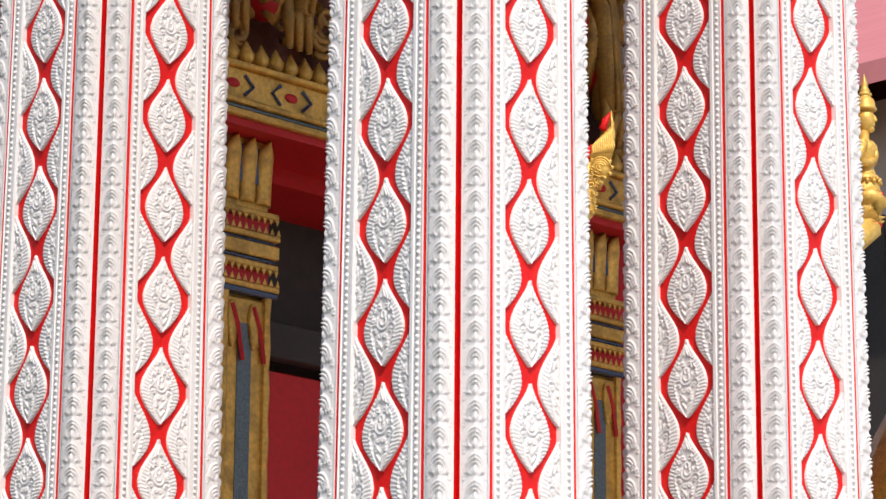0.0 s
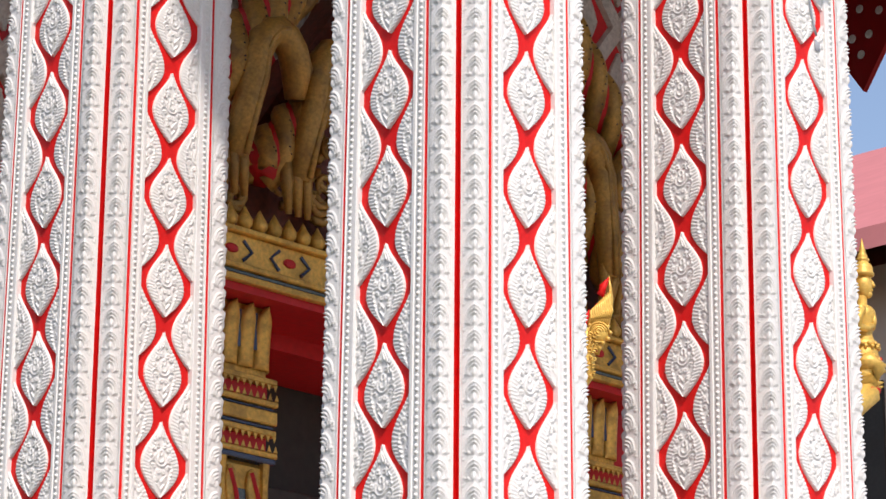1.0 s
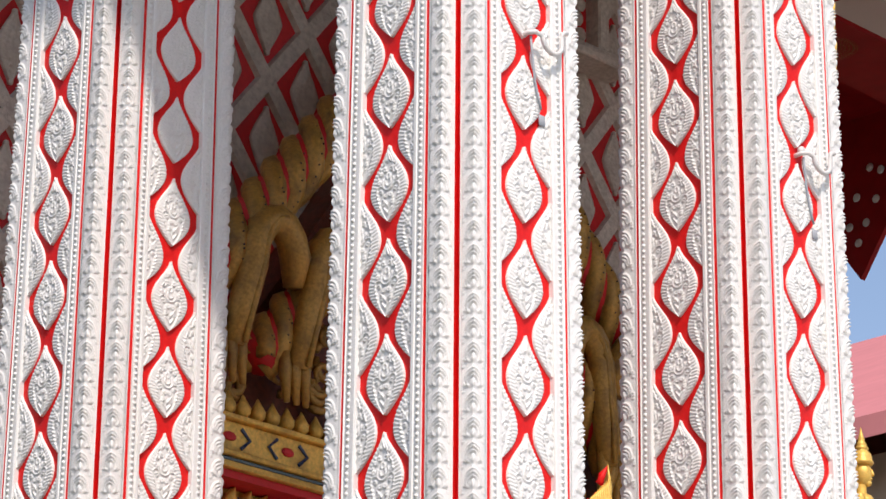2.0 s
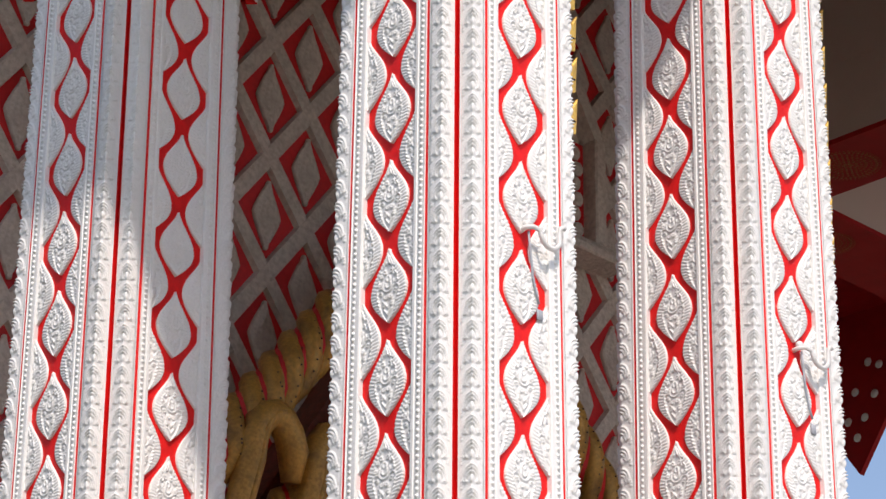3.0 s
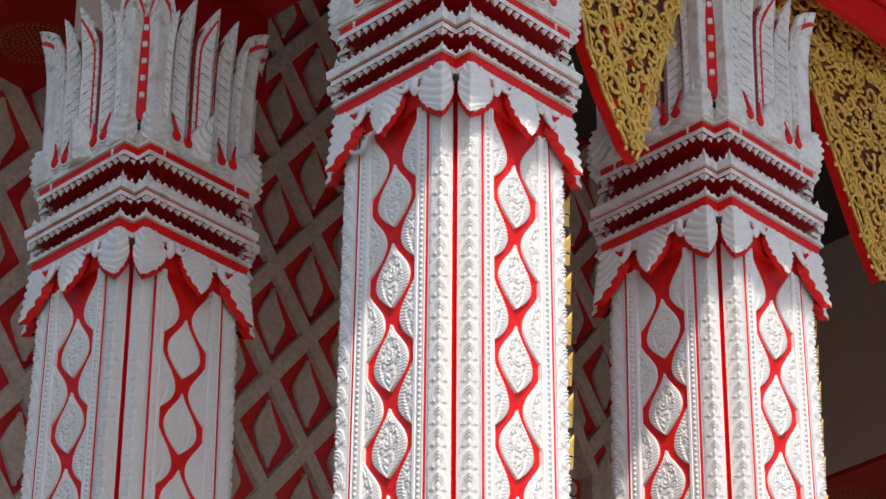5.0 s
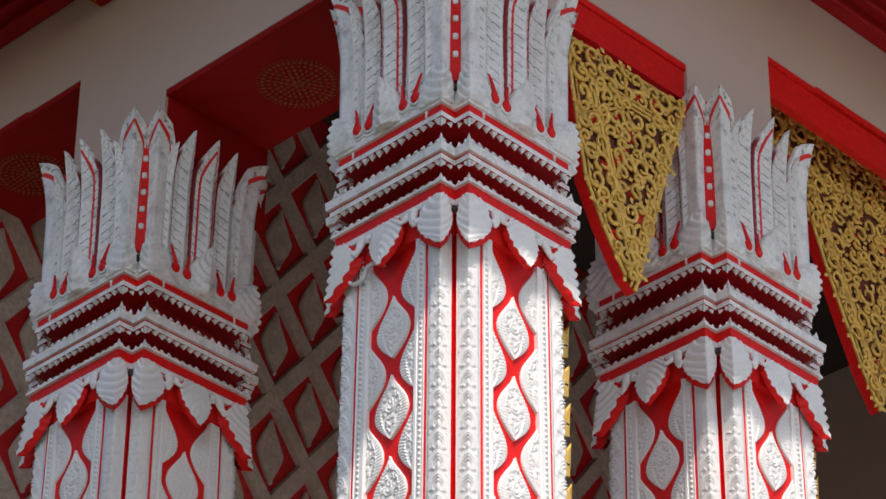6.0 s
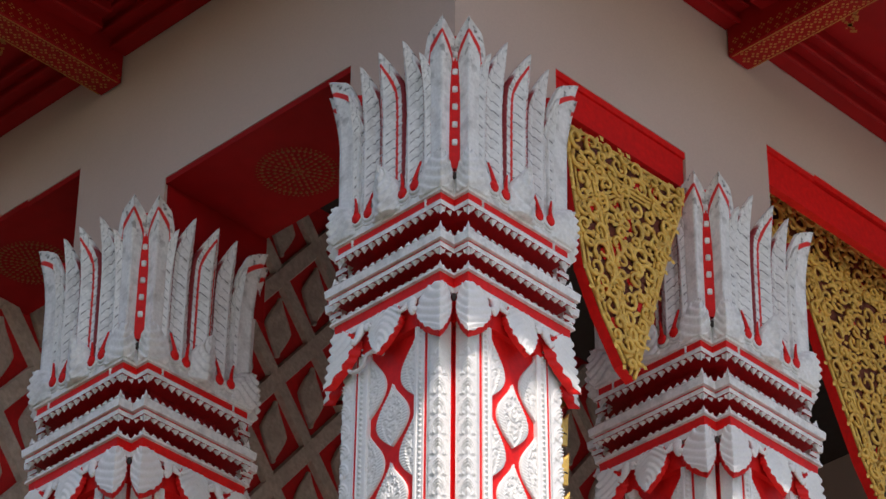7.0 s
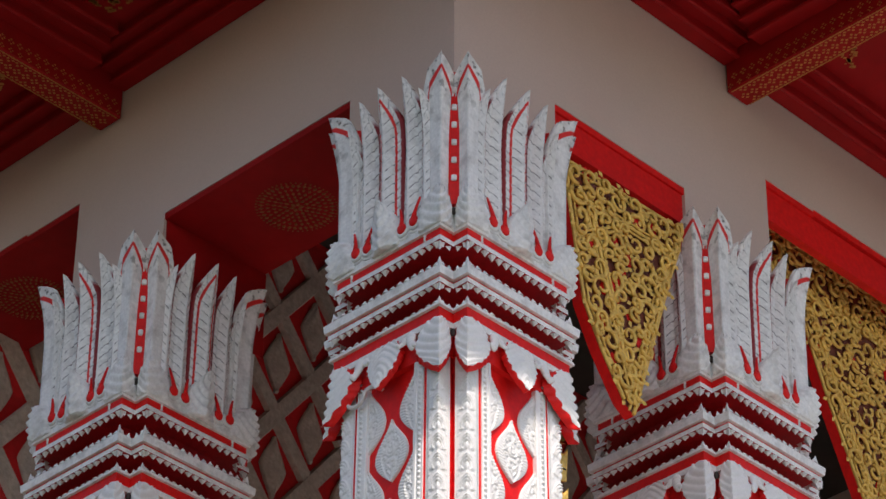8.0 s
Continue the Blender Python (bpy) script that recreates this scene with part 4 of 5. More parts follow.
def gilt_column(x):
    """A gilt pilaster: glass inlaid shaft, banded neck and leaf capital."""
    ob = thing("gilt_column", "gilt column with glass inlay and red bands beside the doorway", "column", pose(x, YG + 0.15, FLOOR), "doorway columns")
    b = Build()
    b.box((-0.125, -0.125, 0.0), (0.125, 0.125, 3.50), 0, 0.02)
    for s in (-1, 1):
        b.tube([(s * 0.118, -0.128, z / 20) for z in range(0, 71, 2)], [0.018 + 0.005 * (q % 2) for q in range(36)], 6)
    part("shaft", b.mesh("shaft", [OLD_GOLD]), ob)
    for a, c in ((0, -0.129), (-90, -0.129)):
        b = Build()
        b.box((-0.038, c, 0.2), (0.038, c + 0.006, 3.38))
        part("inlay", b.mesh("inlay", [GREY_GLASS]), ob, pose(0, 0, 0, 0, 0, a), "grey green mirror glass strip")
        b = Build()
        for u in (-0.075, 0.045):
            outline = [(u + 0.03 * math.sin(q) * (1 + 0.3 * math.cos(q)), 3.37 + 0.10 * math.cos(q)) for q in [2 * math.pi * k / 12 for k in range(12)]]
            b.prism(outline, 0.02)
            b.tube([(u - 0.012, 3.45, 0.02), (u + 0.02, 3.36, 0.024), (u + 0.055, 3.22, 0.016)], 0.011, 5, 1)
        b.turned(Matrix.Translation((0, -0.125, 0)) @ Matrix.Rotation(math.pi / 2, 4, "X"))
        part("leaf", b.mesh("leaf", [OLD_GOLD, GROUND_RED]), ob, pose(0, 0, 0, 0, 0, a))
    for k, (z0, z1, o, m) in enumerate(((3.50, 3.525, 0.03, BLUE_GLASS), (3.525, 3.55, 0.035, OLD_GOLD), (3.552, 3.615, 0.0, GROUND_RED), (3.617, 3.645, 0.03, OLD_GOLD), (3.647, 3.665, 0.02, BLUE_GLASS),
                                        (3.667, 3.725, 0.032, OLD_GOLD), (3.727, 3.742, 0.02, BLUE_GLASS), (3.744, 3.77, 0.035, OLD_GOLD), (3.772, 3.835, 0.0, GROUND_RED), (3.837, 3.865, 0.03, OLD_GOLD))):
        b = Build()
        e = 0.128 + o
        b.box((-e, -e, z0), (e, e, z1), 0, 0.006)
        if m is OLD_GOLD and k in (1, 3, 7, 9):
            for i in range(9):
                u = -e + 2 * e * (i + 0.5) / 9
                rise = 0.028 if k in (1, 7) else -0.028
                z = z1 if rise > 0 else z0
                for fx, fy, gx, gy in ((u, -e - 0.003, 1, 0), (-e - 0.003, u, 0, 1)):
                    b.add([(fx - 0.012 * gx, fy - 0.012 * gy, z), (fx + 0.012 * gx, fy + 0.012 * gy, z), (fx, fy, z + rise), (fx + 0.012 * gy, fy + 0.012 * gx, z)], [(0, 1, 2), (0, 2, 3), (1, 3, 2)])
        part("band", b.mesh("band", [m]), ob)
    b = Build()
    b.box((-0.12, -0.12, 3.867), (0.12, 0.12, 4.17))
    part("neck", b.mesh("neck", [OLD_GOLD]), ob)

    def petal(a, v, low=False):
        wd = 0.042 if v < 0.75 else 0.042 * max(0.05, math.cos(math.pi / 2 * (v - 0.75) / 0.25)) ** 0.6
        h = 0.005 + 0.02 * v * v + (0 if low else 0.022 * (1 - a * a))
        return (a * wd, -0.122 - h, 3.90 + 0.27 * v)
    pm = field(6, 12, petal, skirt=lambda a, v: petal(a, v, True)).mesh("petal", [OLD_GOLD], True)
    for a in (0, -90, 90):
        for u in (-0.09, 0.0, 0.09):
            part("petal", pm, ob, pose(0, 0, 0, 0, 0, a) @ pose(u, 0, 0))
        b = Build()
        for u in (-0.046, 0.046):
            b.box((u - 0.008, -0.135, 3.98), (u + 0.008, -0.12, 4.14))
        part("inlay", b.mesh("inlay", [BLUE_GLASS]), ob, pose(0, 0, 0, 0, 0, a), "blue glass strip")
    return ob


for x in (1.865, 4.07):
    gilt_column(x)

lintel = thing("door_lintel", "gilt entablature with jewelled lozenges over the doorway", "lintel")
b = Build()
b.box((1.55, YG - 0.10, 5.172), (4.38, WALL + 0.002, 5.205))
part("soffit", b.mesh("soffit", [GROUND_RED]), lintel, label="red painted underside")
for z0, z1, o, m in ((5.206, 5.235, 0.13, OLD_GOLD), (5.236, 5.255, 0.12, GREY_GLASS), (5.256, 5.278, 0.14, OLD_GOLD), (5.279, 5.415, 0.10, OLD_GOLD), (5.416, 5.44, 0.13, OLD_GOLD)):
    b = Build()
    b.box((1.55 - o * 0.5, YG - o, z0), (4.38 + o * 0.5, WALL + 0.002, z1), 0, 0.005)
    part("course", b.mesh("course", [m]), lintel)
for i in range(9):
    x = 1.66 + i * 0.326
    b = Build()
    for s in (-1, 1):
        b.tube([(x + s * 0.062, YG - 0.103, 5.39), (x + s * 0.11, YG - 0.105, 5.347), (x + s * 0.062, YG - 0.103, 5.304)], 0.009, 5, 0)
    b.ball((x, YG - 0.103, 5.347), 0.034, 8, 5, 1, (1.1, 0.35, 0.6))
    part("jewel", b.mesh("jewel", [BLUE_GLASS, GROUND_RED]), lintel, label="dark red jewel in a blue bracket")
for i in range(34):
    b = Build()
    b.lathe([(0.012, 5.44), (0.034, 5.465), (0.036, 5.49), (0.016, 5.525), (0.003, 5.55)], (1.58 + i * 0.083, YG - 0.08, 0), 7)
    part("bud", b.mesh("bud", [OLD_GOLD], True), lintel)

door = thing("door_1", "dark doorway with red door panels and timber lining", "door", kind="structure")
for name, lo, hi, m in (("lining", (DOOR[0], WALL + 0.455, FLOOR), (DOOR[1], WALL + 1.6, 5.3), DARK), ("panel", (2.30, WALL + 0.30, FLOOR), (DOOR[1] - 0.02, WALL + 0.34, 4.36), GROUND_RED),
                        ("rail", (DOOR[0], WALL + 0.22, 4.40), (DOOR[1], WALL + 0.30, 4.56), DARK), ("jamb", (DOOR[1] - 0.12, WALL - 0.03, FLOOR), (DOOR[1] + 0.02, WALL + 0.2, 5.168), GROUND_RED)):
    b = Build()
    b.box(lo, hi, 0, 0.006)
    part(name, b.mesh(name, [m]), door)


# ---- the gilt gable over the doorway ----
def rope_mesh(length, radius, strands=4):
    """Serpent bodies twisted into a rope: fat strands wound round a red core, dotted with dark pits."""
    b, pitch, n = Build(), 5.0 * radius, int(length / 0.03)
    for k in range(strands):
        path = []
        for i in range(n + 1):
            q = 2 * math.pi * (length * i / n / pitch + k / strands)
            path.append((length * i / n, -0.62 * radius * math.cos(q), 0.62 * radius * math.sin(q)))
        b.tube(path, 0.37 * radius, 8, 0)
        for i in range(int(length / 0.035)):
            q = 2 * math.pi * (i * 0.035 / pitch + k / strands)
            if math.cos(q) > 0.1:
                b.ball((i * 0.035 + random.uniform(-0.02, 0.02), -0.62 * radius * math.cos(q) - 0.39 * radius, 0.62 * radius * math.sin(q) + random.uniform(-0.01, 0.01)), 0.005, 5, 4, 2)
    b.tube([(0, 0, 0), (length, 0, 0)], radius * 0.74, 12, 1)
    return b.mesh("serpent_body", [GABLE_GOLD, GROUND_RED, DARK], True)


gable = thing("door_gable", "gilt doorway gable of banded serpent bodies and scroll loops", "gable", pose(0, 0, 0))
ang = math.atan2(0.72, 0.6)
for sx in (1, -1):
    flip = Matrix.Translation((AXIS, 0, 0)) @ Matrix.Diagonal((sx, 1, 1, 1)) @ Matrix.Translation((-AXIS, 0, 0))
    for x0, z0, ln, rad in ((1.50, 6.03, 2.05, 0.135), (1.80, 5.72, 1.70, 0.12)):
        me = rope_mesh(ln, rad)
        part("serpent_body", me, gable, flip @ pose(x0, YG - 0.06 - (0.02 if rad > 0.11 else 0.07), z0) @ Matrix.Rotation(-ang, 4, "Y"))
    for x0, z0, h, wd in ((1.66, 5.72, 0.60, 0.25), (2.02, 5.70, 0.62, 0.24), (2.36, 6.0, 0.62, 0.26)):
        b = Build()
        pts = [(x0 - 0.05, YG - 0.16, z0), (x0 - 0.02, YG - 0.18, z0 + 0.3 * h), (x0 + 0.02, YG - 0.19, z0 + 0.62 * h)]
        pts += [(x0 + 0.02 + wd * 0.5 - wd * 0.5 * math.cos(q * math.pi / 8), YG - 0.19, z0 + 0.62 * h + 0.38 * h * math.sin(q * math.pi / 8)) for q in range(1, 8)]
        pts += [(x0 + 0.02 + wd, YG - 0.17, z0 + 0.55 * h)]
        b.tube(pts, [0.05, 0.062, 0.068] + [0.07] * 7 + [0.045], 10)
        b.tube([(p[0] + 0.015, p[1] - 0.058, p[2]) for p in pts[:7]], 0.014, 6)
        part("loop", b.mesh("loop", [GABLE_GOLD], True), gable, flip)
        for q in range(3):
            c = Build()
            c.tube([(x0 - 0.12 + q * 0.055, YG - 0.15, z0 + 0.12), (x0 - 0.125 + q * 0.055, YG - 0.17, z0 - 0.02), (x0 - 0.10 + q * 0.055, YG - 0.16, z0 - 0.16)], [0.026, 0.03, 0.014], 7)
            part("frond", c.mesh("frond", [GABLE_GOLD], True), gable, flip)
    for q in range(26):
        x = random.uniform(1.6, 2.9)
        z = 5.56 + random.uniform(0, 1) * max(0.05, (x - 1.62) * 0.8 - 0.05)
        b = Build()
        turn, r0 = random.uniform(0, 6.28), random.uniform(0.05, 0.09)
        b.tube([(r0 * (1 - s / 15) * math.cos(turn + s * 0.55), -0.03 * math.sin(s / 4), r0 * (1 - s / 15) * math.sin(turn + s * 0.55)) for s in range(13)], [0.022 - 0.0012 * s for s in range(13)], 6)
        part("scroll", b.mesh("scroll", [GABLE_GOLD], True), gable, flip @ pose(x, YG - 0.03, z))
b = Build()
b.add([(1.55, YG + 0.06, 5.44), (4.37, YG + 0.06, 5.44), (AXIS, YG + 0.06, 7.5), (1.55, WALL, 5.44), (4.37, WALL, 5.44), (AXIS, WALL, 7.5)], [(0, 1, 2), (0, 3, 4, 1), (1, 4, 5, 2), (2, 5, 3, 0)])
part("backing", b.mesh("backing", [GILT_SHADOW]), gable)


# ---- gilt hanging brackets between the front columns ----
def inside(p, poly):
    hit = False
    for (x1, y1), (x2, y2) in zip(poly, poly[1:] + poly[:1]):
        if (y1 > p[1]) != (y2 > p[1]) and p[0] < (x2 - x1) * (p[1] - y1) / (y2 - y1) + x1:
            hit = not hit
    return hit


def hanging_bracket(poly, y, count, ribs):
    """A pierced gilt panel with a red board behind it, from its outline in x and z."""
    ob = thing("hanging_bracket", "pierced gilt scrollwork bracket with red edges hanging under the beam", "bracket", group="hanging brackets")
    b = Build()
    n = len(poly)
    b.add([(x, y + 0.004, z) for x, z in poly] + [(x, y + 0.05, z) for x, z in poly], [tuple(range(n)), tuple(range(2 * n - 1, n - 1, -1))] + [(i, i + n, (i + 1) % n + n, (i + 1) % n) for i in range(n)])
    b.s[0] = 1
    for i in range(len(poly) * 5):
        k = (random.uniform(min(p[0] for p in poly), max(p[0] for p in poly)), random.uniform(min(p[1] for p in poly), max(p[1] for p in poly)))
        if inside(k, poly) and inside((k[0] + 0.05, k[1]), poly) and inside((k[0] - 0.05, k[1]), poly) and inside((k[0], k[1] - 0.06), poly):
            b.ball((k[0], y + 0.002, k[1]), 0.026, 8, 5, 2, (0.8, 0.2, random.uniform(0.9, 1.7)))
    part("board", b.mesh("board", [RED, GILT_SHADOW, RED]), ob, label="red edged backing board, darkened for the shade between the scrolls")
    g = Build()
    for (x1, z1), (x2, z2) in zip(poly, poly[1:] + poly[:1]):
        d = Vector((x2 - x1, 0, z2 - z1))
        if d.length < 0.1:
            continue
        for off in (0.008, 0.034):
            nn = Vector((-d.z, 0, d.x)).normalized() * off
            if not inside(((x1 + x2) / 2 + nn.x * 2, (z1 + z2) / 2 + nn.z * 2), poly):
                nn = -nn
            k = max(3, int(d.length / 0.02))
            g.tube([Vector((x1, y, z1)) + d * (i / k) + nn for i in range(k + 1)], [0.009 if off < 0.02 else 0.005 + 0.003 * (i % 2) for i in range(k + 1)], 5)
    part("rim", g.mesh("rim", [GOLD], True), ob)
    g = Build()
    for a, c in ribs:
        d = Vector((c[0] - a[0], 0, c[1] - a[1]))
        side = Vector((-d.z, 0, d.x)).normalized()
        for off in (-0.02, 0.0, 0.02):
            g.tube([Vector((a[0], y - 0.004, a[1])) + d * (i / 24) + side * off for i in range(25)], [0.006 if off else 0.007 + 0.004 * (i % 2) for i in range(25)], 5)
    part("rib", g.mesh("rib", [GOLD], True), ob)
    xs, zs = [p[0] for p in poly], [p[1] for p in poly]
    g, made, tries = Build(), [], 0
    while len(made) < count and tries < 16000:
        tries += 1
        p = (random.uniform(min(xs), max(xs)), random.uniform(min(zs), max(zs)))
        r = random.uniform(0.026, 0.056)
        if not all(inside((p[0] + r * 0.7 * a, p[1] + r * 0.7 * c), poly) for a, c in ((1, 0), (-1, 0), (0, 1), (0, -1))) or any(math.hypot(p[0] - q[0], p[1] - q[1]) < (r + q[2]) * 0.78 for q in made):
            continue
        made.append((*p, r))
        turn, sense = random.uniform(0, 6.28), random.choice((-1, 1))
        g.tube([(p[0] + r * (1 - s / 14) * math.cos(turn + sense * s * 0.62), y - 0.006 - 0.008 * math.sin(s / 12 * math.pi), p[1] + r * (1 - s / 14) * math.sin(turn + sense * s * 0.62)) for s in range(12)],
               [0.0105 - 0.0004 * s for s in range(12)], 6)
        for q in range(3):
            a = turn + 1.9 * q
            c = Vector((p[0] + r * 1.02 * math.cos(a), y - 0.006, p[1] + r * 1.02 * math.sin(a)))
            e = Vector((math.cos(a + 0.7), 0, math.sin(a + 0.7))) * 0.034
            f = Vector((-e.z, 0, e.x)) * 0.32
            g.add([c, c + e * 0.5 + f, c + e, c + e * 0.5 - f, c + e * 0.5 + Vector((0, -0.009, 0))], [(0, 1, 4), (1, 2, 4), (2, 3, 4), (3, 0, 4)])
    part("scrollwork", g.mesh("scrollwork", [GOLD], True), ob)
    return ob


YB = 0.25
hanging_bracket([(0.61, 8.645), (1.285, 8.66), (1.27, 8.55), (1.204, 8.375), (0.965, 7.65), (0.90, 7.69), (0.78, 7.86), (0.69, 8.03), (0.635, 8.35), (0.61, 8.5)], 0.0, 300, [((0.66, 8.50), (1.24, 8.50)), ((0.74, 8.46), (0.955, 7.74)), ((1.18, 8.44), (0.965, 7.76)), ((0.66, 8.30), (0.92, 8.46))])
hanging_bracket([(2.0, 9.25), (3.60, 9.25), (3.60, 8.75), (3.45, 8.80), (3.10, 8.72), (2.95, 8.4), (2.80, 8.0), (2.70, 8.14), (2.50, 8.55), (2.37, 8.86), (2.2, 8.92), (2.0, 8.8)], YB, 480, [((2.1, 9.02), (3.55, 9.02)), ((2.42, 8.98), (2.80, 8.10)), ((3.05, 8.98), (2.82, 8.2))])


def serrated_strip(x, y, low, high):
    """The bracket's thin gilt tail down a column's flank, cut into steps like a serpent's fins."""
    ob = thing("gilt_fin_strip", "thin stepped gilt fin strip down the column flank", "trim", group="gilt fin strips")
    z = low
    while z < high:
        b = Build()
        b.prism([(-0.02, z), (0.026, z + 0.012), (0.036, z + 0.15), (0.010, z + 0.115), (-0.02, z + 0.135)], 0.012, 0, None, 0.7)
        b.prism([(0.0, z + 0.05), (0.020, z + 0.052), (0.020, z + 0.058), (0.0, z + 0.056)], 0.015, 1)
        b.turned(Matrix.Translation((x, y, 0)) @ Matrix.Rotation(math.pi / 2, 4, "X"))
        part("fin", b.mesh("fin", [GOLD, DARK]), ob)
        z += 0.16
    return ob


serrated_strip(0.578, 0.03, 6.25, 7.40)
serrated_strip(1.999, 0.03, 6.20, 7.40)


# ---- figures on the column brackets ----
FINIAL, FIGURE = (0.672, 0.10, 4.112), (2.157, 0.085, 4.337)


def finial():
    """A gilt serpent-crest finial with red flames that stands out from the corner column; x runs along its side, z up."""
    ob = thing("flame_finial", "gilt serpent crest finial with red flame fins beside the column", "finial", pose(FINIAL[0], FINIAL[1], FINIAL[2], 0, 0, -45.5))
    b, dice = Build(), random.Random(3)
    b.tube([(-0.11, 0.02, -0.10), (-0.03, 0.01, -0.06), (0.020, 0, 0.0), (0.022, 0, 0.06), (0.012, 0, 0.11), (0.018, 0, 0.15)], [0.03, 0.03, 0.024, 0.024, 0.02, 0.02], 10)
    for i in range(34):      # scrollwork laid over the body
        c, q, r = Vector((dice.uniform(-0.006, 0.044), -0.020 - dice.uniform(0, 0.006), dice.uniform(-0.02, 0.15))), dice.uniform(0, 6), dice.uniform(0.006, 0.011)
        b.tube([c + Vector((r * (1 - k / 9) * math.cos(q + 0.8 * k), 0, r * (1 - k / 9) * math.sin(q + 0.8 * k))) for k in range(8)], 0.0028, 5)
    part("body", b.mesh("body", [GOLD], True), ob)
    b = Build()
    b.ball((0.056, 0.0, 0.135), 0.034, 12, 8, 0, (1.05, 0.8, 1.0))
    for r in (0.033, 0.024, 0.015, 0.007):
        b.tube([(0.056 + r * math.cos(0.5 * k), -0.016 - 0.014 * (1 - r / 0.033), 0.135 + r * math.sin(0.5 * k)) for k in range(int(9 + 3 * dice.random()))], 0.0036, 5)
    for q in range(9):
        b.ball((0.056 + 0.037 * math.cos(q * 0.6 - 2.4), -0.01, 0.135 + 0.037 * math.sin(q * 0.6 - 2.4)), 0.0075, 6, 5)
    b.tube([(0.045, 0, 0.10), (0.062, 0, 0.085), (0.054, 0, 0.068), (0.044, 0, 0.070)], [0.012, 0.010, 0.008, 0.004], 7)
    part("head", b.mesh("head", [GOLD], True), ob)
    for s in range(10):
        b, t = Build(), s / 9
        x, z, h = 0.024 + 0.060 * t, 0.165 - 0.010 * t, 0.055 + 0.075 * t
        b.tube([(x, -0.010, z), (x + 0.010, -0.014, z + 0.35 * h), (x + 0.008, -0.012, z + 0.7 * h), (x + 0.016, -0.008, z + h)], [0.006, 0.0065, 0.005, 0.001], 6)
        b.tube([(x + 0.008, -0.016, z + 0.2 * h), (x + 0.017, -0.018, z + 0.40 * h), (x + 0.013, -0.016, z + 0.52 * h)], [0.004, 0.004, 0.0015], 5)
        part("mane", b.mesh("mane", [GOLD], True), ob)
    b = Build()
    b.tube([(0.080, 0, 0.155), (0.092, 0, 0.20), (0.098, 0, 0.25), (0.095, 0, 0.29), (0.092, 0, 0.328)], [0.010, 0.009, 0.0075, 0.005, 0.0012], 7)
    part("crest", b.mesh("crest", [GOLD], True), ob)
    b = Build()
    b.tube([(0.076, 0.004, 0.255), (0.066, 0.004, 0.272), (0.072, 0.004, 0.293), (0.084, 0.003, 0.310), (0.091, 0.002, 0.324)], [0.003, 0.015, 0.013, 0.007, 0.001], 8)
    part("drop", b.mesh("drop", [RED], True), ob, label="glossy red drop under the crest's tip")
    for x, z, h in ((-0.004, 0.150, 0.055), (0.010, 0.158, 0.048), (0.022, 0.166, 0.052), (0.036, 0.182, 0.042), (0.048, 0.194, 0.046), (0.060, 0.206, 0.042), (0.070, 0.214, 0.030)):
        b = Build()
        b.tube([(x, 0.012, z), (x - 0.004, 0.012, z + 0.45 * h), (x + 0.006, 0.012, z + h)], [0.012, 0.011, 0.0015], 6)
        b.tube([(x + 0.002, 0.004, z), (x + 0.006, 0.003, z + 0.35 * h), (x + 0.014, 0.004, z + 0.6 * h)], [0.008, 0.007, 0.001], 6)
        part("flame", b.mesh("flame", [RED], True), ob, label="glossy red flame fin")
    return ob



finial()


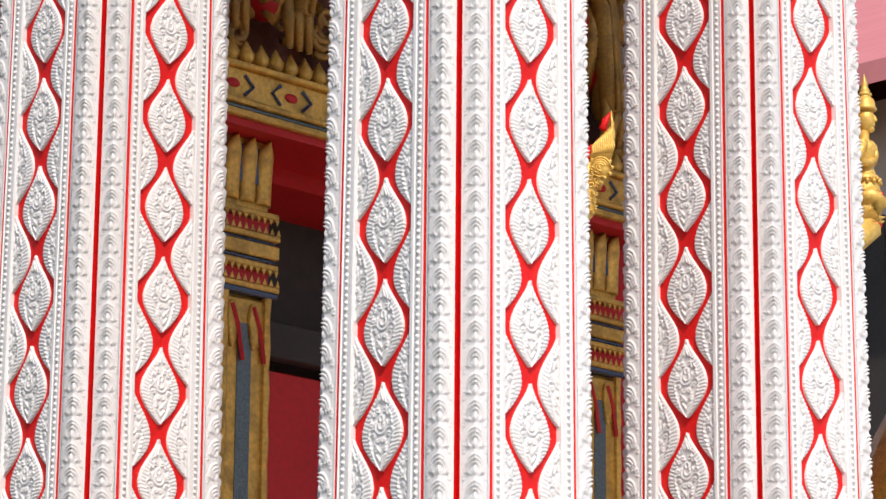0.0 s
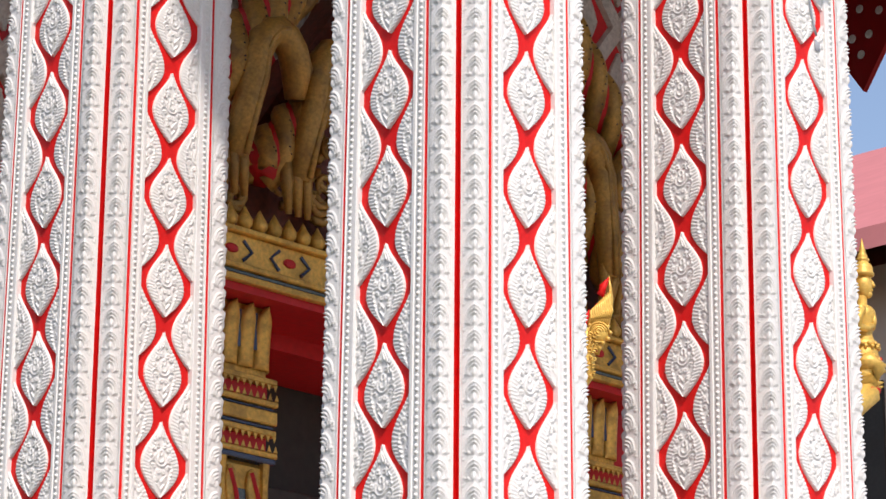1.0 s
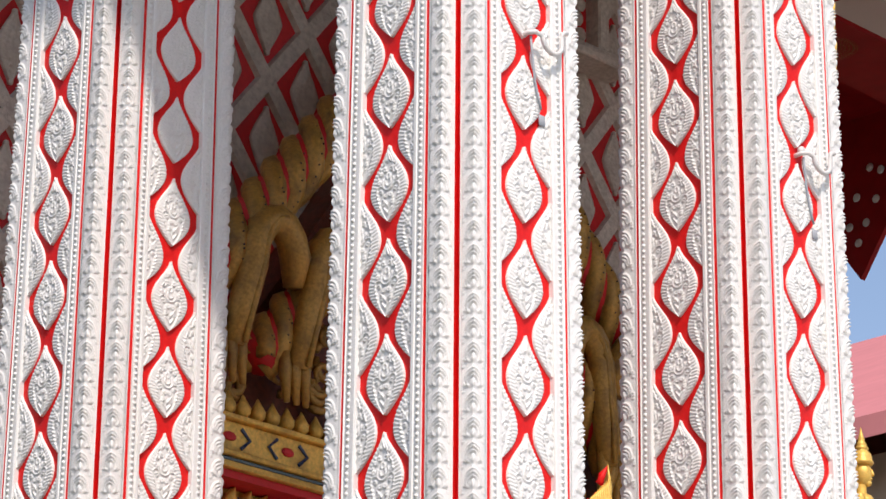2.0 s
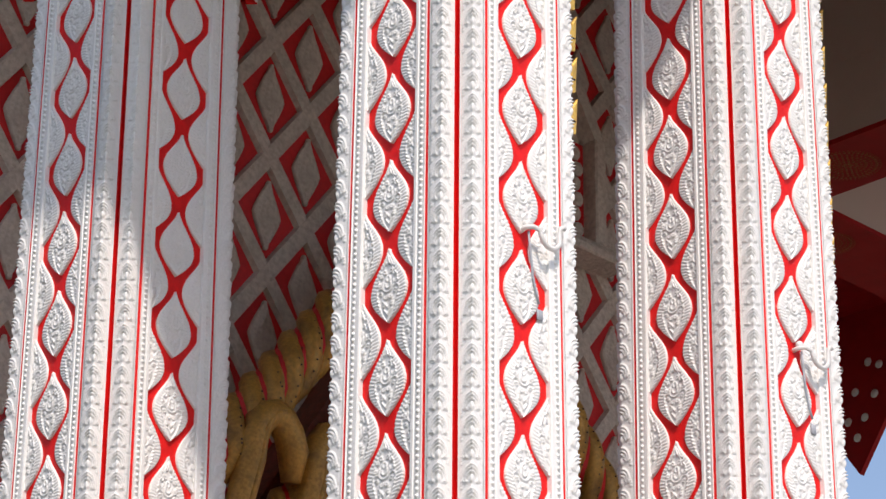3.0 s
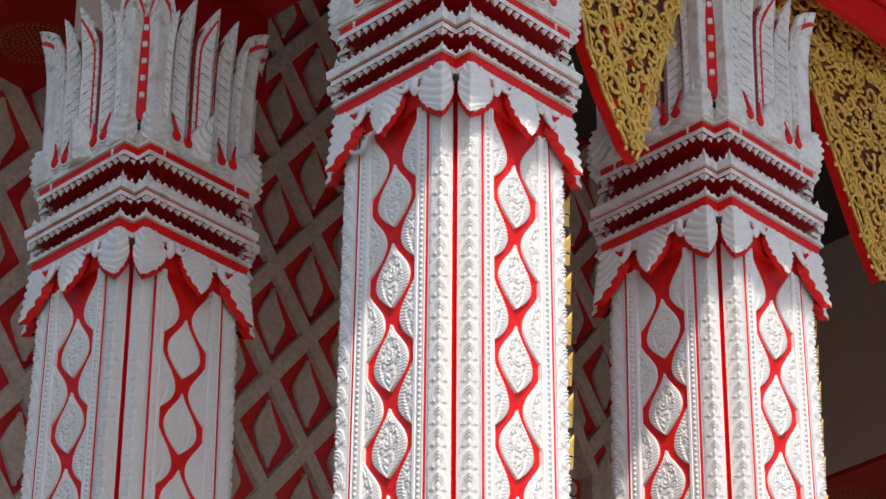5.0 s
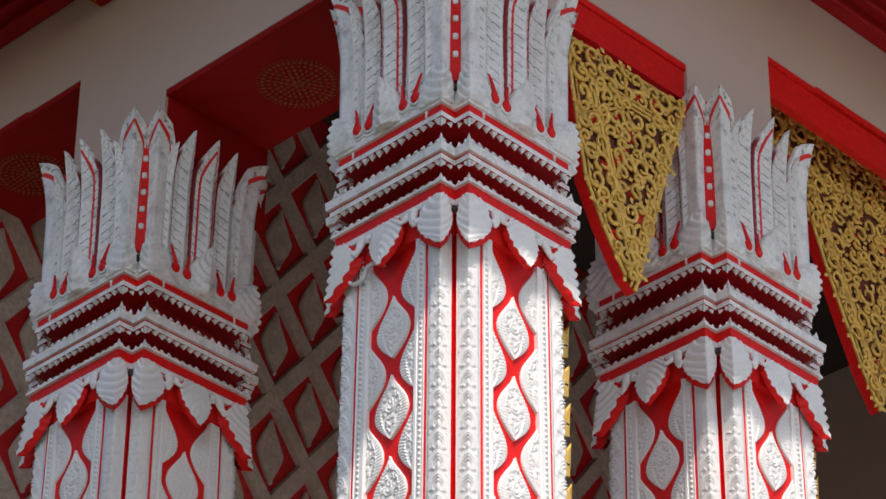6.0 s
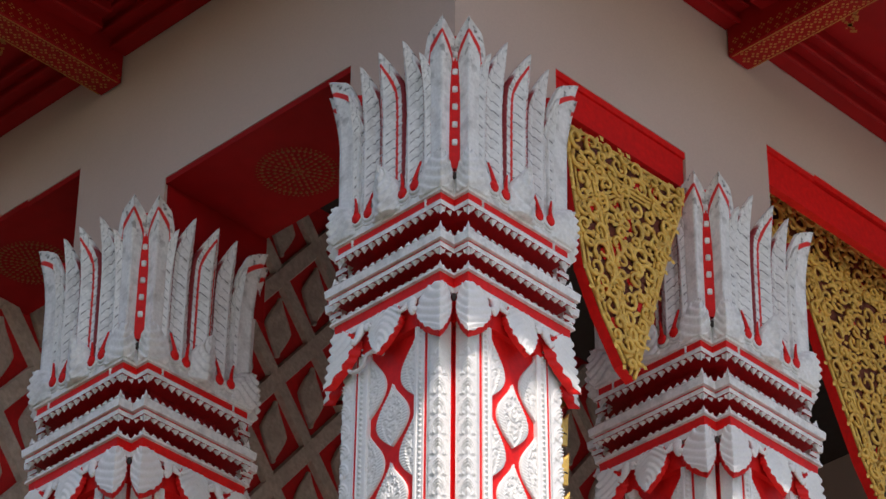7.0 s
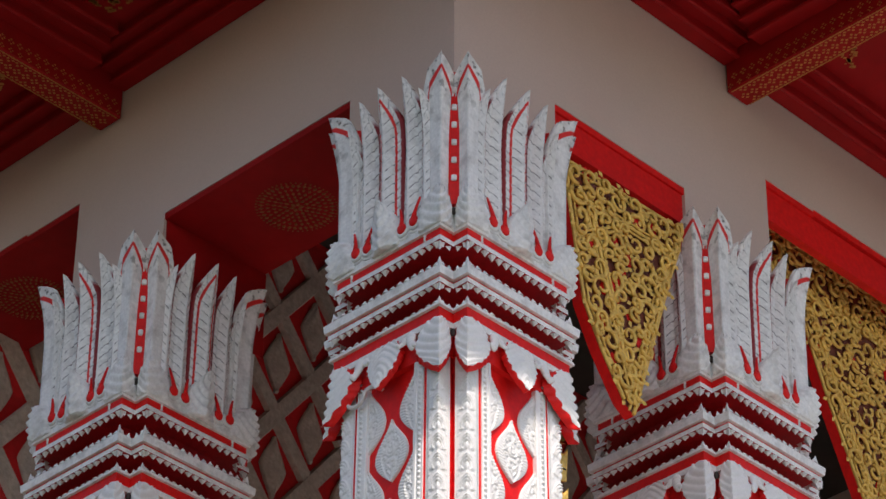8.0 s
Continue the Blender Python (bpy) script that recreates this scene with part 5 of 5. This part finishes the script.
def figurine():
    """A gilt kneeling figurine with joined palms and a tall spired crown, as one plain shape that faces +x."""
    b, dice = Build(), random.Random(11)
    b.ball((0.0, 0.0, 0.055), 0.052, 14, 8, 0, (1.0, 1.1, 1.0))
    for s in (-1, 1):        # folded legs and the skirt's points
        b.tube([(-0.035, s * 0.035, 0.085), (0.02, s * 0.045, 0.095), (0.052, s * 0.04, 0.075), (0.03, s * 0.04, 0.03), (-0.03, s * 0.04, 0.012)], [0.030, 0.034, 0.028, 0.024, 0.014], 9)
        b.tube([(0.0, s * 0.03, 0.02), (0.035, s * 0.035, 0.012), (0.066, s * 0.03, 0.02)], [0.02, 0.014, 0.002], 7)
    b.lathe([(0.050, 0.10), (0.053, 0.125), (0.050, 0.145), (0.046, 0.150), (0.054, 0.158), (0.050, 0.172), (0.040, 0.180), (0.033, 0.20), (0.034, 0.23), (0.043, 0.265), (0.046, 0.285), (0.036, 0.302), (0.018, 0.312), (0.018, 0.345)], (0, 0, 0), 16)
    for s in (-1, 1):        # shoulders, bent arms, palms
        b.ball((-0.008, s * 0.048, 0.285), 0.021, 8, 6)
        b.tube([(-0.008, s * 0.052, 0.285), (-0.018, s * 0.058, 0.25), (-0.016, s * 0.056, 0.217), (0.012, s * 0.040, 0.216), (0.034, s * 0.016, 0.232)], [0.019, 0.018, 0.017, 0.014, 0.010], 9)
        b.tube([(0.033, s * 0.012, 0.228), (0.041, s * 0.007, 0.255), (0.041, s * 0.004, 0.292)], [0.011, 0.010, 0.003], 7)
        b.tube([(-0.026, s * 0.036, 0.436), (-0.030, s * 0.038, 0.40), (-0.026, s * 0.036, 0.345)], [0.006, 0.012, 0.008], 7)
        for i in range(7):
            b.ball((-0.028 + 0.010 * (i % 2), s * 0.040, 0.325 + 0.016 * i), 0.0075, 6, 5)
        b.ball((0.033, s * 0.013, 0.394), 0.006, 6, 4, 0, (0.7, 1.4, 0.6))
    b.ball((0.006, 0.0, 0.386), 0.034, 16, 10, 0, (1.0, 0.92, 1.45))
    b.ball((0.022, 0.0, 0.352), 0.016, 10, 6, 0, (1.0, 1.0, 0.9))
    b.tube([(0.037, 0, 0.402), (0.043, 0, 0.384), (0.040, 0, 0.377)], [0.004, 0.006, 0.005], 7)
    b.ball((0.036, 0.0, 0.366), 0.006, 6, 4, 0, (0.8, 1.6, 0.7))
    b.lathe([(0.036, 0.418), (0.041, 0.422), (0.041, 0.430), (0.036, 0.434), (0.037, 0.446), (0.032, 0.460), (0.022, 0.470), (0.020, 0.474), (0.026, 0.478), (0.024, 0.484), (0.015, 0.489), (0.020, 0.494), (0.015, 0.502), (0.011, 0.510), (0.013, 0.514), (0.007, 0.534), (0.001, 0.560)], (0.006, 0, 0), 14)
    for i in range(26):      # belt, hem and necklace
        q = 2 * math.pi * i / 26
        b.ball((0.053 * math.cos(q), 0.055 * math.sin(q), 0.150 + 0.010 * (i % 2)), 0.0078, 6, 5)
        b.ball((0.056 * math.cos(q), 0.062 * math.sin(q), 0.098 + 0.028 * dice.random()), 0.009, 6, 5, 1 if i % 5 == 0 else 0)
    for i in range(11):
        q = -1.4 + 0.28 * i
        b.ball((0.030 * math.cos(q) + 0.012, 0.034 * math.sin(q), 0.300 - 0.028 * math.cos(q)), 0.0055, 5, 4)
    ob = new("figurine", b.mesh("figurine", [GOLD, RED], True))
    ob.matrix_basis = pose(FIGURE[0], FIGURE[1], FIGURE[2], 0, 0, -52)
    return tagged(ob, "gilt kneeling figurine with joined palms and a spired crown", "statue")



figurine()
b = Build()
b.tube([(1.94, 0.13, 4.19), (2.02, 0.11, 4.20), (2.10, 0.09, 4.27), (2.157, 0.085, 4.332)], [0.05, 0.05, 0.045, 0.06], 9)
b.lathe([(0.02, 4.310), (0.052, 4.322), (0.058, 4.336)], (2.157, 0.085, 0), 12, 1)
tagged(new("bracket", b.mesh("bracket", [GOLD, RED], True)), "gilt bracket with a red underside on the column", "bracket")


# ---- small pipes on the columns ----
def hook(x, y, z, turn, flip=1, streak=True):
    ob = thing("hook", "white painted bent pipe hook on the column", "hook", pose(x, y, z, 0, 0, turn), "pipe hooks")
    b = Build()
    pts = [(-0.075 * flip, 0.02, 0.0), (-0.073 * flip, -0.02, 0.004), (-0.055 * flip, -0.038, 0.006), (-0.030 * flip, -0.042, 0.0)]
    pts += [(flip * (0.017 - 0.047 * math.cos(math.pi * i / 12)), -0.045, -0.004 - 0.047 * math.sin(math.pi * i / 12)) for i in range(1, 12)]
    pts += [(0.064 * flip, -0.045, 0.02), (0.066 * flip, -0.045, 0.036), (0.076 * flip, -0.045, 0.042), (0.088 * flip, -0.045, 0.042)]
    b.tube(pts, 0.0085, 8)
    part("pipe", b.mesh("pipe", [METAL], True), ob)
    b = Build()
    b.lathe([(0.016, -0.006), (0.016, 0.006), (0.009, 0.012)], (0, 0, 0), 10)
    b.turned(pose(-0.06 * flip, -0.012, 0.02, 90))
    part("flange", b.mesh("flange", [METAL], True), ob)
    # Thin grey line down the column with a small grey patch at its end.
    if streak:
        b = Build()
        b.tube([(-0.06 * flip, -0.02, -0.005), (-0.05 * flip, -0.016, -0.06), (-0.035 * flip, -0.014, -0.15), (-0.02 * flip, -0.012, -0.20), (-0.006 * flip, -0.014, -0.245)], 0.0042, 6)
        b.box((-0.012, -0.014, -0.30), (0.016, -0.006, -0.262), 0, 0.003)
        part("streak", b.mesh("streak", [STREAK_GREY], True), ob, label="thin grey line with a small grey patch below the hook")
    return ob


hook(0.325, -0.05, 5.765, 0)
hook(1.746, -0.05, 5.765, 0)
hook(-0.03, 0.385, 7.44, -90, -1, False)

# ---- beyond the porch ----
# Unseen wall, added to hold sky light back from the left column.
slab("wall_light_block", (-7.9, 3.6, 0.003), (-7.5, 18.0, 9.5), TILE, "unseen plain wall added to dim the left column", "wall")
val = thing("valance", "dark red pierced wooden valance under the far eaves", "valance")
XV = 9.50
for i in range(9):
    y = 3.66 + i * 0.72
    b = Build()
    b.add([(XV + d, y + p, z) for d in (0.0, 0.045) for p, z in ((0.0, 9.912), (0.70, 9.912), (0.70, 9.25), (0.35, 8.74), (0.0, 9.25))],
          [(0, 1, 2, 3, 4), (9, 8, 7, 6, 5), (0, 5, 6, 1), (1, 6, 7, 2), (2, 7, 8, 3), (3, 8, 9, 4), (4, 9, 5, 0)])
    board = part("board", b.mesh("board", [LACQUER]), val)
    for p, z in ((0.14, 9.48), (0.23, 9.52), (0.35, 9.33), (0.47, 9.52), (0.56, 9.48), (0.19, 9.28), (0.51, 9.28), (0.28, 9.13), (0.42, 9.13), (0.35, 9.0)):
        b = Build()
        b.ball((XV - 0.006, y + p, z), 0.032, 8, 5, 0, (0.25, 1, 1))
        part("boss", b.mesh("boss", [WHITE], True), board, label="small white boss")

house = thing("hall", "distant hall with a faded red sheet roof and cream walls", "building", pose(34, 24, 0, 0, 0, 0))
b = Build()
b.box((-8, -14, 0), (8, 10, 13.6))
part("wall", b.mesh("wall", [PLASTER]), house)
b = Build()
b.add([(-9.5, -16, 13.6), (-9.5, 12, 13.6), (0, 12, 18.6), (0, -16, 18.6), (9.5, -16, 13.6), (9.5, 12, 13.6), (-9.5, -16, 13.3), (-9.5, 12, 13.3)], [(0, 1, 2, 3), (3, 2, 5, 4), (0, 3, 4), (1, 5, 2), (6, 7, 1, 0)])
part("roof", b.mesh("roof", [FAR_TILE]), house)
for i in range(7):
    b = Build()
    b.box((-8.05, -13 + i * 3.2, 9.0), (-7.95, -11.4 + i * 3.2, 12.0))
    part("window", b.mesh("window", [DARK]), house)

# the serpent balustrade behind the right-hand columns
naga = thing("serpent_balustrade", "gilt serpent balustrade with red scales beyond the porch", "balustrade", pose(5.2, 2.6, 0))
b = Build()
path = [(0.9, 0.6, 1.0), (0.55, 0.2, 2.0), (0.35, 0.0, 3.0), (0.45, -0.05, 3.7), (0.75, -0.1, 4.3), (1.05, -0.1, 4.8)]
b.tube(path, [0.45, 0.42, 0.38, 0.34, 0.32, 0.25], 12)
part("body", b.mesh("body", [OLD_GOLD], True), naga)
for k in range(20):
    t = k / 19
    b = Build()
    z = 3.1 + 1.9 * t
    x = 0.36 + 0.05 * t + 0.55 * t * t
    b.ball((x - 0.16, -0.38, z), 0.085, 8, 5, 0, (1.2, 0.5, 0.9))
    part("scale", b.mesh("scale", [RED], True), naga, label="red scales")


def tree(x, y, h):
    ob = thing("tree", "dark green broadleaf tree beyond the porch", "tree", pose(x, y, 0), "far trees")
    b = Build()
    b.tube([(0, 0, 0), (0.1, 0.05, h * 0.35), (0.0, 0.1, h * 0.7)], [0.25, 0.18, 0.08], 8)
    for i in range(7):
        a = i * 0.9
        b.tube([(0.05, 0.05, h * (0.3 + 0.05 * i)), (1.2 * math.cos(a), 1.2 * math.sin(a), h * (0.5 + 0.05 * i)), (2.0 * math.cos(a), 2.0 * math.sin(a), h * (0.6 + 0.05 * i))], [0.08, 0.05, 0.02], 6)
    part("trunk", b.mesh("trunk", [DARK], True), ob)
    b = Build()
    for i in range(2600):
        a, e, rr = random.uniform(0, 6.28), random.gauss(0, 0.5), random.uniform(0.5, 1) ** 0.5
        lump = 1 + 0.3 * math.sin(3 * a + 2 * e)
        c = Vector((2.6 * rr * lump * math.cos(a) * math.cos(e), 2.6 * rr * lump * math.sin(a) * math.cos(e), h * 0.66 + h * 0.33 * rr * math.sin(e * 1.6)))
        p, q = Vector((random.gauss(0, 1), random.gauss(0, 1), random.gauss(0, 1))).normalized() * 0.2, Vector((random.gauss(0, 1), random.gauss(0, 1), random.gauss(0, 1))).normalized() * 0.09
        b.add([c - p, c + q, c + p, c - q], [(0, 1, 2, 3)])
    part("crown", b.mesh("crown", [LEAF]), ob)
    return ob


tree(17.5, 11.6, 6.4)
tree(20.5, 14.8, 6.8)
